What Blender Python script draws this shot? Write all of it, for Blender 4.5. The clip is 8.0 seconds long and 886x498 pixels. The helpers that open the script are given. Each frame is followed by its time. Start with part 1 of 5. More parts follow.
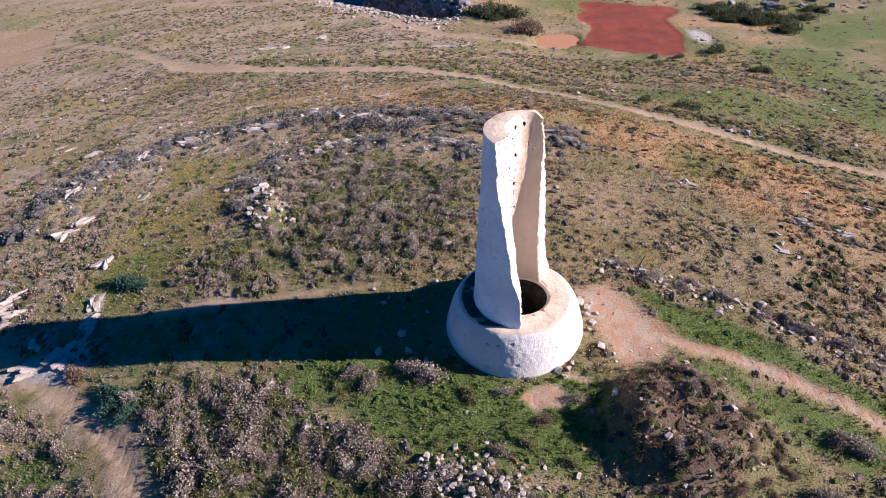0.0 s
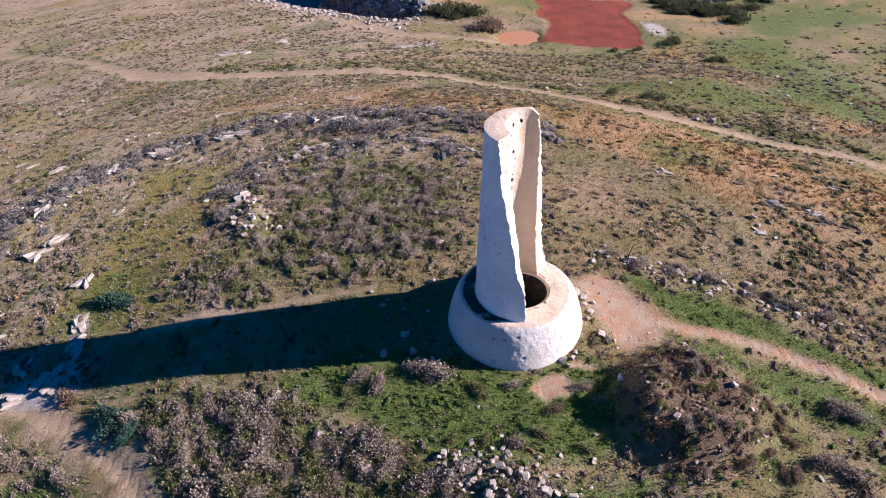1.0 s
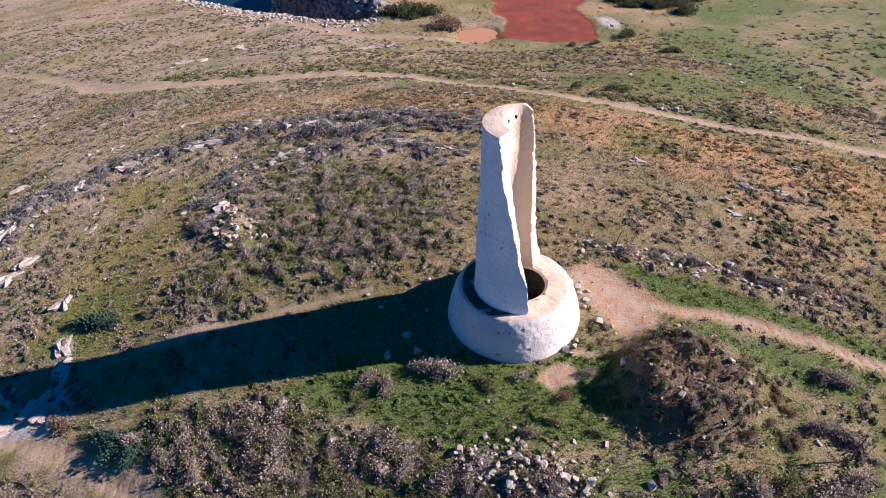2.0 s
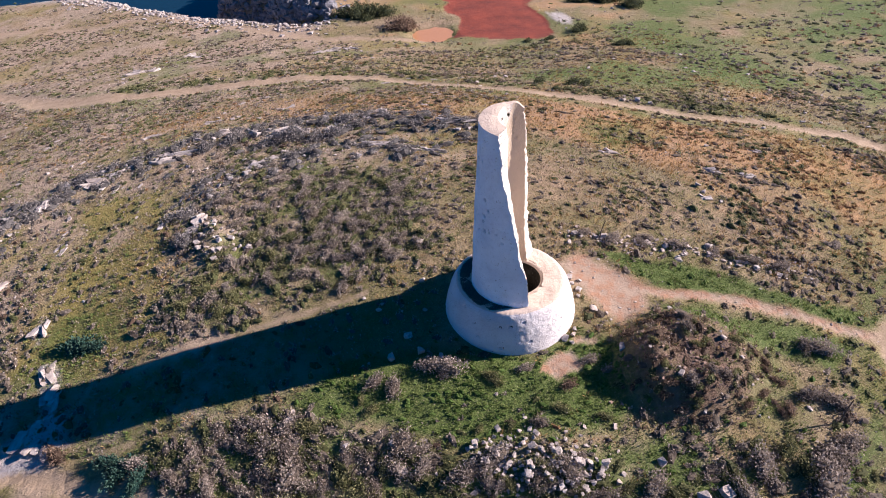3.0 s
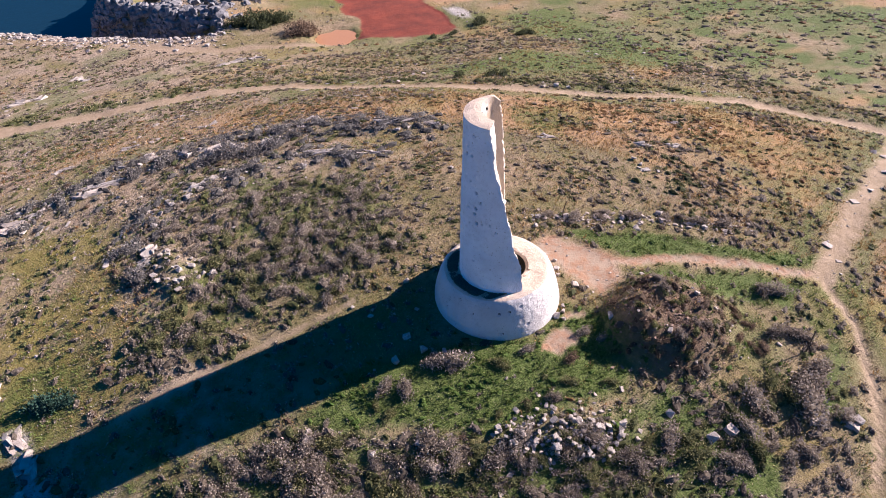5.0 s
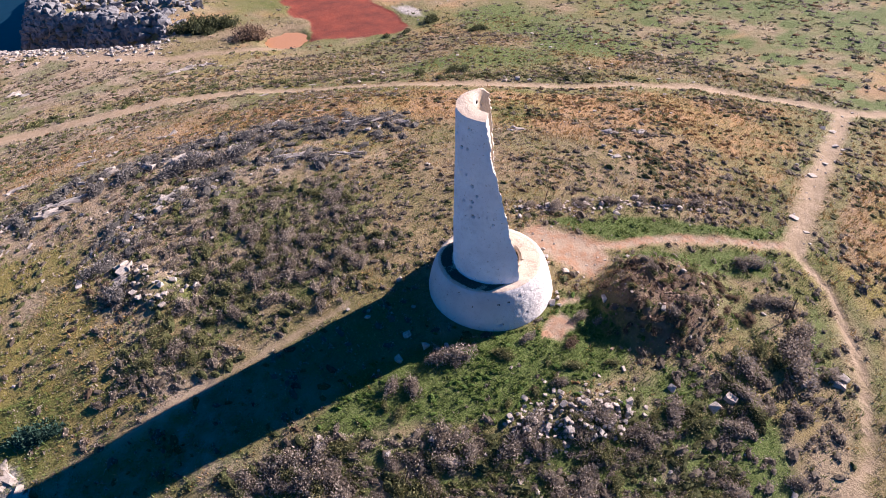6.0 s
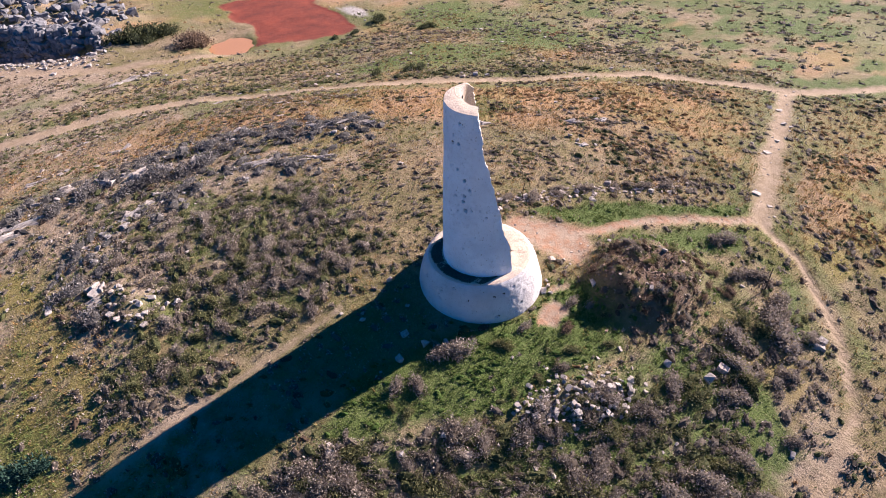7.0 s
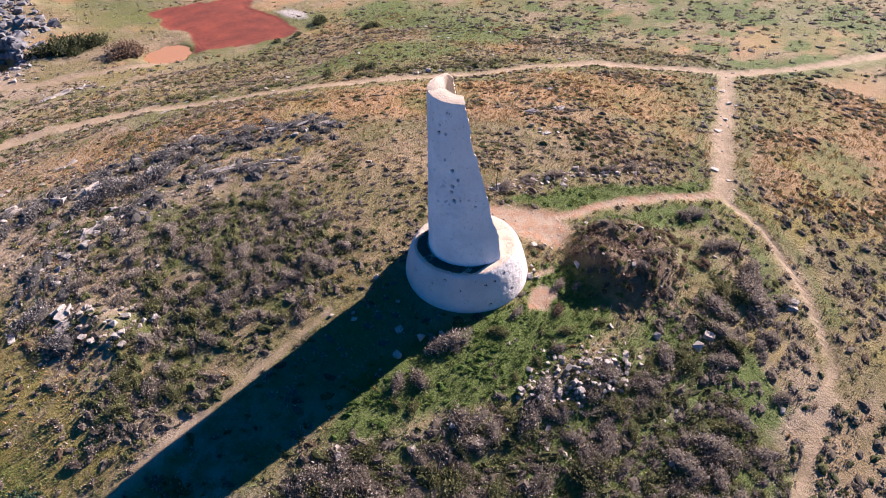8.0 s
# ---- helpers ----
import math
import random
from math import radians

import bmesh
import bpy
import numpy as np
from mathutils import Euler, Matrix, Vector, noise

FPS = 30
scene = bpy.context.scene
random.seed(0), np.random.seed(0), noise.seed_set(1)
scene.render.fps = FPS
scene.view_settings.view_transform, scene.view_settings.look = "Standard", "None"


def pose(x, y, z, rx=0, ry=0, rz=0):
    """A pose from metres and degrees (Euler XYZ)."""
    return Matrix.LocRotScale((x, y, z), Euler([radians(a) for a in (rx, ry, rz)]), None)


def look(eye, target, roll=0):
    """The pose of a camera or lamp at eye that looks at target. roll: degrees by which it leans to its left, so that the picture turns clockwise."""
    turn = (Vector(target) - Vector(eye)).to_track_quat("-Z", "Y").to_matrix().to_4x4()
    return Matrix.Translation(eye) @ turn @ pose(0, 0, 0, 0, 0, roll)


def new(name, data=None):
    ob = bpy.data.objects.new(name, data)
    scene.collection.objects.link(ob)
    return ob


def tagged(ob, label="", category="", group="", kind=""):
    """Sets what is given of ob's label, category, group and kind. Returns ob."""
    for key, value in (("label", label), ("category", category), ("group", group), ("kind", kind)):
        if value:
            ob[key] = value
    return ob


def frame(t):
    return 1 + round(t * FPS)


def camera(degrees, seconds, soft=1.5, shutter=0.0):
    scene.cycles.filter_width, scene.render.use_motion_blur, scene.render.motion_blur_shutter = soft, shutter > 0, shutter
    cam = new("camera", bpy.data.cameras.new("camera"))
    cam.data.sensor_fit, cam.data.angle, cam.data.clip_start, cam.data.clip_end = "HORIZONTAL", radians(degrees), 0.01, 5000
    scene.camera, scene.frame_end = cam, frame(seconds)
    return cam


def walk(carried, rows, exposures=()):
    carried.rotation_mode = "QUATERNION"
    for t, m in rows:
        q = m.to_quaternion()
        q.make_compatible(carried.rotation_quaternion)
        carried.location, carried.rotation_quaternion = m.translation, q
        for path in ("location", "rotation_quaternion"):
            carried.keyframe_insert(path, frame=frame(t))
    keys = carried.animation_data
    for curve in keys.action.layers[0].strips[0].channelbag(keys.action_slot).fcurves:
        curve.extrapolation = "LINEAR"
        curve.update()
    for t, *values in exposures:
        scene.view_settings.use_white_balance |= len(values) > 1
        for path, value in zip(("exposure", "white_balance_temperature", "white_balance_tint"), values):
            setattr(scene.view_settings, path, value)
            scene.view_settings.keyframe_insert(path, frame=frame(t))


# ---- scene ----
cam = camera(73.0, 8.0, soft=0.95)
ROWS = [
    (0, -3.111, -20.125, 19.607, 53.102, 2.518, -1.889),
    (0.5, -3.995, -20.186, 19.708, 52.955, 2.596, -4.334),
    (1, -4.906, -20.192, 19.831, 52.791, 2.677, -6.855),
    (1.5, -5.808, -20.153, 19.914, 52.647, 2.785, -9.46),
    (3, -8.679, -19.811, 20.321, 52.074, 2.986, -17.807),
    (3.5, -9.624, -19.606, 20.514, 51.869, 3.033, -20.77),
    (4, -10.576, -19.297, 20.685, 51.607, 3.047, -23.831),
    (4.5, -11.576, -18.933, 20.774, 51.428, 3.011, -26.934),
    (6, -14.401, -17.522, 20.741, 50.931, 2.965, -36.077),
    (6.5, -15.272, -16.913, 20.755, 50.732, 2.964, -39.261),
    (7, -16.097, -16.3, 20.763, 50.543, 2.937, -42.547),
    (7.5, -16.919, -15.675, 20.657, 50.456, 2.827, -45.698),
    (8, -17.793, -14.918, 20.5, 50.36, 2.693, -49.487),
]
walk(cam, [(t, pose(x, y, z, rx, ry, rz)) for t, x, y, z, rx, ry, rz in ROWS], [(0.0, 1.51, 5600, 19), (8.0, 1.77, 5850, 19)])

# ---- daylight: low winter sun from +x, clear sky ----
SUN_ELEVATION, SUN_AZIMUTH = radians(24.5), radians(-6.0)
SUN_WAY = Vector((math.cos(SUN_ELEVATION) * math.cos(SUN_AZIMUTH), math.cos(SUN_ELEVATION) * math.sin(SUN_AZIMUTH), math.sin(SUN_ELEVATION)))
world = bpy.data.worlds.new("sky")
scene.world = world
world.use_nodes = True
sky = world.node_tree.nodes.new("ShaderNodeTexSky")
sky.sky_type, sky.sun_disc = "NISHITA", False
sky.ozone_density, sky.dust_density = 8.0, 0.3
sky.sun_elevation, sky.sun_rotation = SUN_ELEVATION, math.pi / 2 - SUN_AZIMUTH
deep_blue = world.node_tree.nodes.new("ShaderNodeHueSaturation")
deep_blue.inputs["Saturation"].default_value = 1.75
world.node_tree.links.new(sky.outputs[0], deep_blue.inputs["Color"])
world.node_tree.links.new(deep_blue.outputs[0], world.node_tree.nodes["Background"].inputs[0])
world.node_tree.nodes["Background"].inputs[1].default_value = 0.0325
sun_data = bpy.data.lights.new("sun", "SUN")
sun_data.energy, sun_data.angle, sun_data.color = 4.6, radians(0.5), (1.0, 0.825, 0.65)
sun = new("sun", sun_data)
sun.matrix_world = look(SUN_WAY * 60, (0, 0, 0))

# ---- small tools ----
rng = np.random.RandomState(7)


def lattice(ix, iy, seed):
    h = (ix.astype(np.int64) * 374761393 + iy.astype(np.int64) * 668265263 + seed * 974634777) & 0xFFFFFFFF
    h = ((h ^ (h >> 13)) * 1274126177) & 0xFFFFFFFF
    return ((h ^ (h >> 16)) & 0xFFFF) / 32767.5 - 1.0


def vnoise(x, y, seed=0):
    """Smooth value noise of unit cells, -1 to 1."""
    ix, iy = np.floor(x), np.floor(y)
    fx, fy = x - ix, y - iy
    fx, fy = fx * fx * (3 - 2 * fx), fy * fy * (3 - 2 * fy)
    a, b = lattice(ix, iy, seed), lattice(ix + 1, iy, seed)
    c, d = lattice(ix, iy + 1, seed), lattice(ix + 1, iy + 1, seed)
    return (a * (1 - fx) + b * fx) * (1 - fy) + (c * (1 - fx) + d * fx) * fy


def fbm(x, y, size, seed=0, octaves=3):
    total, weight, k = 0, 0, 1.0
    for o in range(octaves):
        total = total + k * vnoise(x / size * 2 ** o + 17.3 * o, y / size * 2 ** o - 9.1 * o, seed + o)
        weight, k = weight + k, k * 0.5
    return total / weight


def step(a, b, v):
    s = np.clip((v - a) / (b - a), 0, 1)
    return s * s * (3 - 2 * s)


def from_line(x, y, points):
    """Distance to a polyline."""
    best = np.full(np.shape(x), 1e9)
    for (ax, ay), (bx, by) in zip(points, points[1:]):
        dx, dy = bx - ax, by - ay
        s = np.clip(((x - ax) * dx + (y - ay) * dy) / (dx * dx + dy * dy), 0, 1)
        best = np.minimum(best, np.hypot(x - ax - s * dx, y - ay - s * dy))
    return best


def inside(x, y, points, soft=0.6):
    """1 within a polygon, 0 outside, with a soft rim."""
    odd = np.zeros(np.shape(x), bool)
    ring = list(points) + [points[0]]
    for (ax, ay), (bx, by) in zip(ring, ring[1:]):
        if ay != by:
            odd ^= ((ay > y) != (by > y)) & (x < (bx - ax) * (y - ay) / (by - ay) + ax)
    d = from_line(x, y, ring)
    return step(-soft, soft, np.where(odd, d, -d))


# ---- the plan: tracks and kinds of ground ----
ROAD = [(62, -14), (51.2, -10.0), (47.6, -8.4), (43.0, -6.1), (39.4, -3.8), (35.8, -0.6), (34.2, 4.0), (31.5, 10.2), (27.2, 14.0), (22.9, 16.7), (19.0, 20.4), (14.8, 24.0), (10.6, 28.3),
        (6.0, 32.8), (1.6, 37.1), (-3.4, 39.2), (-8.7, 40.5), (-13.9, 41.2), (-19.4, 42.0), (-24.5, 43.0), (-30.0, 45.1), (-35.0, 49.9), (-42.0, 56.9), (-48.8, 60.7), (-53.0, 62.9)]
FAR_TRACK = [(-53.0, 62.9), (-56, 76), (-44, 80), (-30, 77), (-19.5, 76.5), (-13.4, 70.0), (-7.5, 62.5), (-1.5, 57.2), (2.6, 55.0), (6.8, 53.0), (10, 51.0)]
BRANCH = [(35.4, -0.6), (28.1, -3.1), (23.1, -4.7), (19.0, -6.0), (15.4, -7.6)]
TO_TOWER = [(15.4, -7.6), (14.0, -6.2), (12.8, -5.1), (10.8, -3.6), (8.3, -2.1), (6.4, -1.1), (5.1, 0.2), (4.2, 1.0)]
SOUTH_PATH = [(15.4, -7.6), (14.5, -8.7), (13.6, -10.6), (11.3, -12.8), (9.2, -14.5), (7.5, -15.7), (5.6, -16.3), (3.3, -16.6), (0.7, -16.7), (-6, -18)]
WEST_PATH = [(-11.6, -13.5), (-15.7, -6.6), (-17.0, -4.8), (-19.0, -2.9), (-21.3, -1.0), (-23.5, 0.1), (-25.9, 1.3), (-34.9, 2.9)]
GOAT_LINE = [(-6.5, 3.2), (-10.9, 3.35), (-14.5, 3.4), (-18.4, 3.3)]
LUSH_FRONT = [(-11.5, -1.2), (-8.5, -0.4), (-3.2, -1.5), (0, -3.2), (2.4, -2.9), (3.7, -4.0), (3.5, -7.0), (1.4, -7.6), (-1.3, -7.4), (-4.6, -6.1), (-7.6, -4.2), (-10.5, -2.8)]
LUSH_STRIP = [(5.0, 2.1), (7.2, 1.2), (10.8, -1.1), (12.9, -3.2), (15.1, -5.1), (17.0, -6.4), (15.0, -6.5), (13.7, -5.5), (12.1, -4.0), (9.4, -2.6), (7.4, -1.0), (6.1, 0.8)]
LUSH_PATHSIDE = [(6.5, -2.4), (8.8, -3.3), (11.3, -4.6), (13.4, -6.4), (13.9, -7.7), (11.8, -8.3), (10.4, -6.9), (9.0, -6.0), (7.5, -4.4)]
# Follows the tower's cast shadow; its dark grass colour paints that shadow darker.
LUSH_SHADOW = [(-20.6, -0.7), (-12, -1.4), (-4, -1.4), (-3.2, 2.2), (-7, 2.9), (-14, 3.0), (-20.6, 2.9)]
GREEN_FAR = [(12, 31), (24, 23), (40, 12), (70, 20), (80, 60), (44, 66), (32, 50), (18, 41)]
FRONT_GREEN = [(-2, -8), (4, -8.3), (8.8, -8.4), (10.4, -7.2), (12.8, -9.4), (12, -11.4), (8, -14), (2, -16), (-6, -14)]
EAST_GREEN = [(36, -6), (60, -13), (110, -5), (110, 60), (50, 40), (38, 14)]
WEST_HEATH = [(-25.5, -0.8), (-21.8, -2.3), (-18.8, -4.8), (-16.2, -8.5), (-22, -13), (-31, -6)]
CLAY = [(3.0, 2.0), (5.0, 2.0), (6.6, -0.6), (6.3, -2.7), (4.4, -3.2), (3.9, -1.4)]
CLAY_FRONT = [(-0.2, -3.6), (1.7, -3.4), (1.7, -4.4), (0.3, -4.8)]
HEATH = [(-16, 16.5), (-10, 17.5), (-1, 14.5), (-1.4, 6), (-5.6, 3.7), (-14, 4.2), (-17.5, 5.5), (-15.2, 10)]
FRONT_SCRUB = [(-18.5, -1.2), (-12, -1.6), (-8, -4.6), (-4.6, -6.6), (-1.4, -8), (1, -10), (0, -17), (-13, -14), (-14.5, -7), (-17, -3.6)]
RIGHT_SCRUB = [(0.5, -9.5), (5.5, -9.6), (9.0, -10.8), (10, -12.2), (8, -14.5), (4, -15.6), (0, -14)]
DRY_FIELD = [(7, 24), (3, 29.5), (12, 24.5), (20, 16.6), (27, 11.6), (32.5, 3), (31, -0.5), (20, -4.2), (15.5, 1), (16, 7), (12.4, 13.4), (8, 18.5)]
DRY_RING = [(-26, 27), (-15, 27.5), (-4, 25.5), (4, 20), (8, 24), (1, 31), (-10, 35.4), (-22, 36)]
DRY_EAST = [(16, -10), (24, -6), (34, -3), (44, -10), (30, -20), (18, -18)]
YELLOW_LANE = [(-22.8, 20), (-16.6, 19), (-16.8, 12), (-16.4, 7), (-16.0, 4.4), (-21, 3.4), (-24.5, 5.5), (-23.6, 12)]
RED_EARTH = [(18.5, 71.6), (17.6, 61.5), (16.4, 56.2), (13.6, 51.7), (18.6, 48.6), (23.6, 46.5), (27.6, 48.6), (28.0, 55.0), (28.6, 61.7), (33, 66.5), (25, 70)]
GREY_EARTH = [(28.7, 56.9), (30.8, 56.1), (31.0, 52.4), (29.5, 49.8), (28.7, 52.2)]
RIDGE = [(-29.7, 13.4), (-28.3, 17.5), (-26.1, 20.2), (-23.8, 22.0), (-19.6, 23.4), (-15.4, 24.6), (-10.5, 24.8), (-6.2, 24.4), (-2.5, 23.6), (1, 21.9), (5.3, 18.9)]
RIDGE_INNER = [(-14.7, 16.6), (-11.8, 18.8), (-7.5, 19.8), (-2.4, 18.2), (0.4, 15.9)]
HEAP = [(-4.6, -6.0), (-3.4, -6.4), (-2.4, -7.3), (-1.0, -7.9), (0.7, -9.3), (-0.3, -10.3), (-2.2, -9.2), (-3.5, -8.3), (-4.6, -7.3)]
WALL_FALL = [(-14.9, 14.6), (-13.8, 13.4), (-12.0, 10.6), (-11.8, 9.6), (-13.6, 9.6), (-15.0, 8.4), (-15.0, 11)]
COAST = [(-140, 96), (-60, 104), (-36, 98), (-26, 88), (-19, 79.5), (-13.5, 73.0), (-8.5, 69.6), (-4.2, 66.4), (-0.5, 64.6)]
SEA = [(-400, 120), (-140, 98), (-60, 106), (-36, 100), (-26, 90), (-19, 81.5), (-13.0, 75.0), (-8.0, 71.4), (-3.6, 68.2), (-1.2, 67.2), (-1.0, 69.0),
       (-4.5, 73.5), (-9.0, 79.5), (-13.5, 86), (-12.5, 96), (-4, 120), (30, 170), (100, 400), (-400, 400)]
HEADLAND = [(0.6, 66.6), (-2.2, 71.5), (-7.0, 78.5), (-11.6, 85.5), (-10.6, 96), (-2, 112), (14, 112), (12, 84), (6.5, 69)]
SEA_LEVEL = -9.0
POND_LEVEL = -5.22


def height(x, y):
    """The hilltop: a broad swell, a mound of spoil, small relief, and the drop to the sea."""
    x, y = np.asarray(x, float), np.asarray(y, float)
    u, v = 50 * np.tanh(x / 50), 50 * np.tanh(y / 50)
    z = -0.323 + 0.0166 * u + 0.0552 * v - (2.543 * u * u + 2.319 * u * v + 2.669 * v * v) / 1000 + 0.535 * np.exp(-(x * x + (y - 4) ** 2) / 120)
    near = np.exp(-((np.hypot(x, y) / 5.0) ** 4))
    far = step(20, 90, np.hypot(x, y))
    z = z + (1 - 0.85 * near) * (0.10 * fbm(x, y, 3.1, 11) + 0.05 * fbm(x, y, 0.7, 15, 2) + (0.12 + 0.5 * far) * fbm(x, y, 11.0, 19))
    # spoil mound beside the tower
    mx, my = (x - 6.2) / 2.9, (y + 5.9) / 2.5
    z = z + np.exp(-(mx * mx + my * my) ** 2.2) * (1.18 - 0.35 * mx + 0.42 * fbm(x, y, 1.1, 23) + 0.16 * fbm(x, y, 0.4, 25))
    # stone heap, ruined wall, ridges
    z = z + 0.35 * np.exp(-((x + 2.0) ** 2 / 7 + (y + 8.1) ** 2 / 2.2))
    z = z + 0.45 * np.exp(-((x + 13.9) ** 2 / 1.2 + (y - 11.2) ** 2 / 6))
    z = z + 0.40 * np.exp(-(from_line(x, y, RIDGE) / 1.5) ** 2) + 0.22 * np.exp(-(from_line(x, y, RIDGE_INNER) / 1.1) ** 2)
    z = z - 0.10 * np.exp(-(from_line(x, y, ROAD) / 1.0) ** 2) - 0.07 * np.exp(-(np.minimum(from_line(x, y, SOUTH_PATH), from_line(x, y, WEST_PATH)) / 0.4) ** 2)
    # the saddle north of the hilltop and the sag to the west
    z = z - 1.15 * step(24, 38, y) * (1 - step(16, 28, x)) * (1 - 0.35 * step(-16, -24, x)) - 0.9 * step(48, 60, y) * (1 - step(4, 12, x))
    z = z - 0.5 * step(-15, -22, x) * (1 - step(8, 18, y))
    z = np.where(z < -4.0, -4.0 - 2.2 * np.tanh((-4.0 - z) / 4.5), z)
    flat = np.exp(-((np.hypot(x - 22, y - 57) / 13) ** 4))
    z = z * (1 - flat) + flat * (-5.0 + 0.12 * fbm(x, y, 5, 43))
    z = z - 0.45 * (1 - step(0.75, 1.15, np.hypot((x - 12.6) / 2.9, (y - 55.0) / 3.5))) + np.minimum(0, -4.95 - z) * (1 - step(0.9, 1.5, np.hypot((x - 12.6) / 2.9, (y - 55.0) / 3.5)))
    sea = inside(x + 1.5 * fbm(x, y, 4, 31), y + 1.5 * fbm(x, y, 4, 37), SEA, 3.0)
    z = z + inside(x, y, HEADLAND, 2.5) * (0.9 + 1.6 * fbm(x, y, 5, 41)) * step(65, 70, y)
    return z * (1 - sea) + sea * (SEA_LEVEL - 3)


def streak(x, y, size, seed):
    """Growth drawn out along the hill's contours."""
    return fbm(np.arctan2(y - 4, x - 1) * 7.0, np.hypot(x - 1, y - 4), size, seed)


def zones(x, y):
    """How much of each kind of ground there is at a place."""
    wx, wy = x + 0.5 * fbm(x, y, 1.6, 51), y + 0.5 * fbm(x, y, 1.6, 57)

    tx, ty = x + 0.22 * fbm(x, y, 2.6, 53), y + 0.22 * fbm(x, y, 2.6, 55)

    def along(points, half, soft):
        return 1 - step(half - soft, half + soft, from_line(tx, ty, points))

    dirt = np.maximum.reduce([along(ROAD, 0.65, 0.7) * (0.66 + 0.34 * step(-0.2, 0.25, fbm(x, y, 5, 62)) + 0.2 * (x < 0)), 0.55 * along(FAR_TRACK[:3], 0.8, 0.8), 0.9 * along(FAR_TRACK[2:], 0.8, 0.8), along(BRANCH, 0.58, 0.75), 0.9 * along(SOUTH_PATH, 0.25, 0.28), along(WEST_PATH, 0.45, 0.22), 
                              along([(-31, 45.6), (-27.5, 44.0), (-23, 42.8)], 1.2, 0.8), 0.7 * along(GOAT_LINE, 0.20, 0.2)])
    clay = np.maximum.reduce([along(TO_TOWER, 0.32, 0.42), inside(wx, wy, CLAY, 0.8), inside(wx, wy, CLAY_FRONT, 0.35), 0.8 * along([(2.0, -3.2), (2.7, -3.5)], 0.25, 0.2), 0.45 * along(FAR_TRACK[2:], 1.0, 0.7), 0.5 * inside(wx, wy, [(-51, 56), (-58, 47), (-75, 48), (-75, 72), (-57, 72)], 2)])
    red = inside(x + 2.5 * fbm(x, y, 7, 63), y + 2.5 * fbm(x, y, 7, 65), RED_EARTH, 0.8)
    dry = np.maximum.reduce([inside(wx, wy, DRY_FIELD, 2.5) * (0.45 + 0.55 * step(-0.22, 0.08, streak(x, y, 2.2, 145))), (0.35 + 0.4 * step(-16, -2, x)) * inside(wx, wy, DRY_RING, 3), 0.7 * inside(wx, wy, DRY_EAST, 3),  (0.15 + 0.5 * step(-8, 6, x)) * step(0.12, 0.45, fbm(x, y * 1.6, 8, 69)) * step(20, 34, np.hypot(x - 2, y))])
    lush = np.maximum.reduce([inside(wx, wy, LUSH_FRONT, 0.9), 0.45 * inside(wx, wy, LUSH_SHADOW, 0.6), 0.9 * np.maximum(inside(wx, wy, FRONT_GREEN, 1.2), inside(wx, wy, EAST_GREEN, 4)) * step(-0.25, 0.2, fbm(x, y, 3.2, 64)), 0.75 * inside(wx, wy, GREEN_FAR, 4) * step(-0.3, 0.15, fbm(x, y, 9, 67)), 0.52 * step(42, 52, np.hypot(x, y + 4)) * step(4, 16, x) * step(-0.35, 0.15, fbm(x, y, 5, 74)), 0.5 * step(0.15, 0.45, fbm(x, y, 7, 68)) * (np.hypot(x, y) > 9), 0.6 * inside(wx, wy, [(15, -9.5), (22, -8), (30, -6), (26, -14), (14, -16), (9, -16.6), (12.5, -13)], 1.2) * step(-0.2, 0.25, fbm(x, y, 2.2, 72)), inside(wx, wy, LUSH_STRIP, 0.5), 0.9 * inside(wx, wy, LUSH_PATHSIDE, 0.6), 0.75 * np.maximum.reduce([0.7 * inside(wx, wy, HEATH, 1.5), inside(wx, wy, FRONT_SCRUB, 1), inside(wx, wy, WEST_HEATH, 1)]) * step(-0.35, 0.1, fbm(x, y, 2.4, 70)), 0.85 * inside(wx, wy, FRONT_SCRUB, 1) * step(-0.5, -0.1, fbm(x, y, 2.4, 76)),
                              0.55 * np.exp(-((from_line(wx, wy, ROAD) - 1.7) / 0.7) ** 2), 0.55 * np.exp(-((from_line(wx, wy, BRANCH) - 1.5) / 0.6) ** 2), 0.5 * np.exp(-((from_line(wx, wy, SOUTH_PATH[:5]) - 0.9) / 0.5) ** 2)])
    rock = np.maximum.reduce([0.9 * along([(-22.0, 2.6), (-22.2, 3.8), (-22.6, 5.6)], 0.42, 0.3), 0.95 * inside(wx, wy, [(-25.6, 0.5), (-23.6, 2.1), (-21.4, 2.5), (-20.7, 0.6), (-22.5, -0.2)], 0.6), 0.6 * along([(-23.2, 7.6), (-23.6, 9.2)], 0.3, 0.3), 0.8 * inside(wx, wy, GREY_EARTH, 0.8),
                              0.7 * np.exp(-((from_line(x, y, COAST) / 2.6) ** 2)) * step(0, 0.2, 0.25 + fbm(x, y, 2, 61)) * (1 - inside(x, y, HEADLAND, 3))])
    return dirt, clay, red, dry, lush, rock


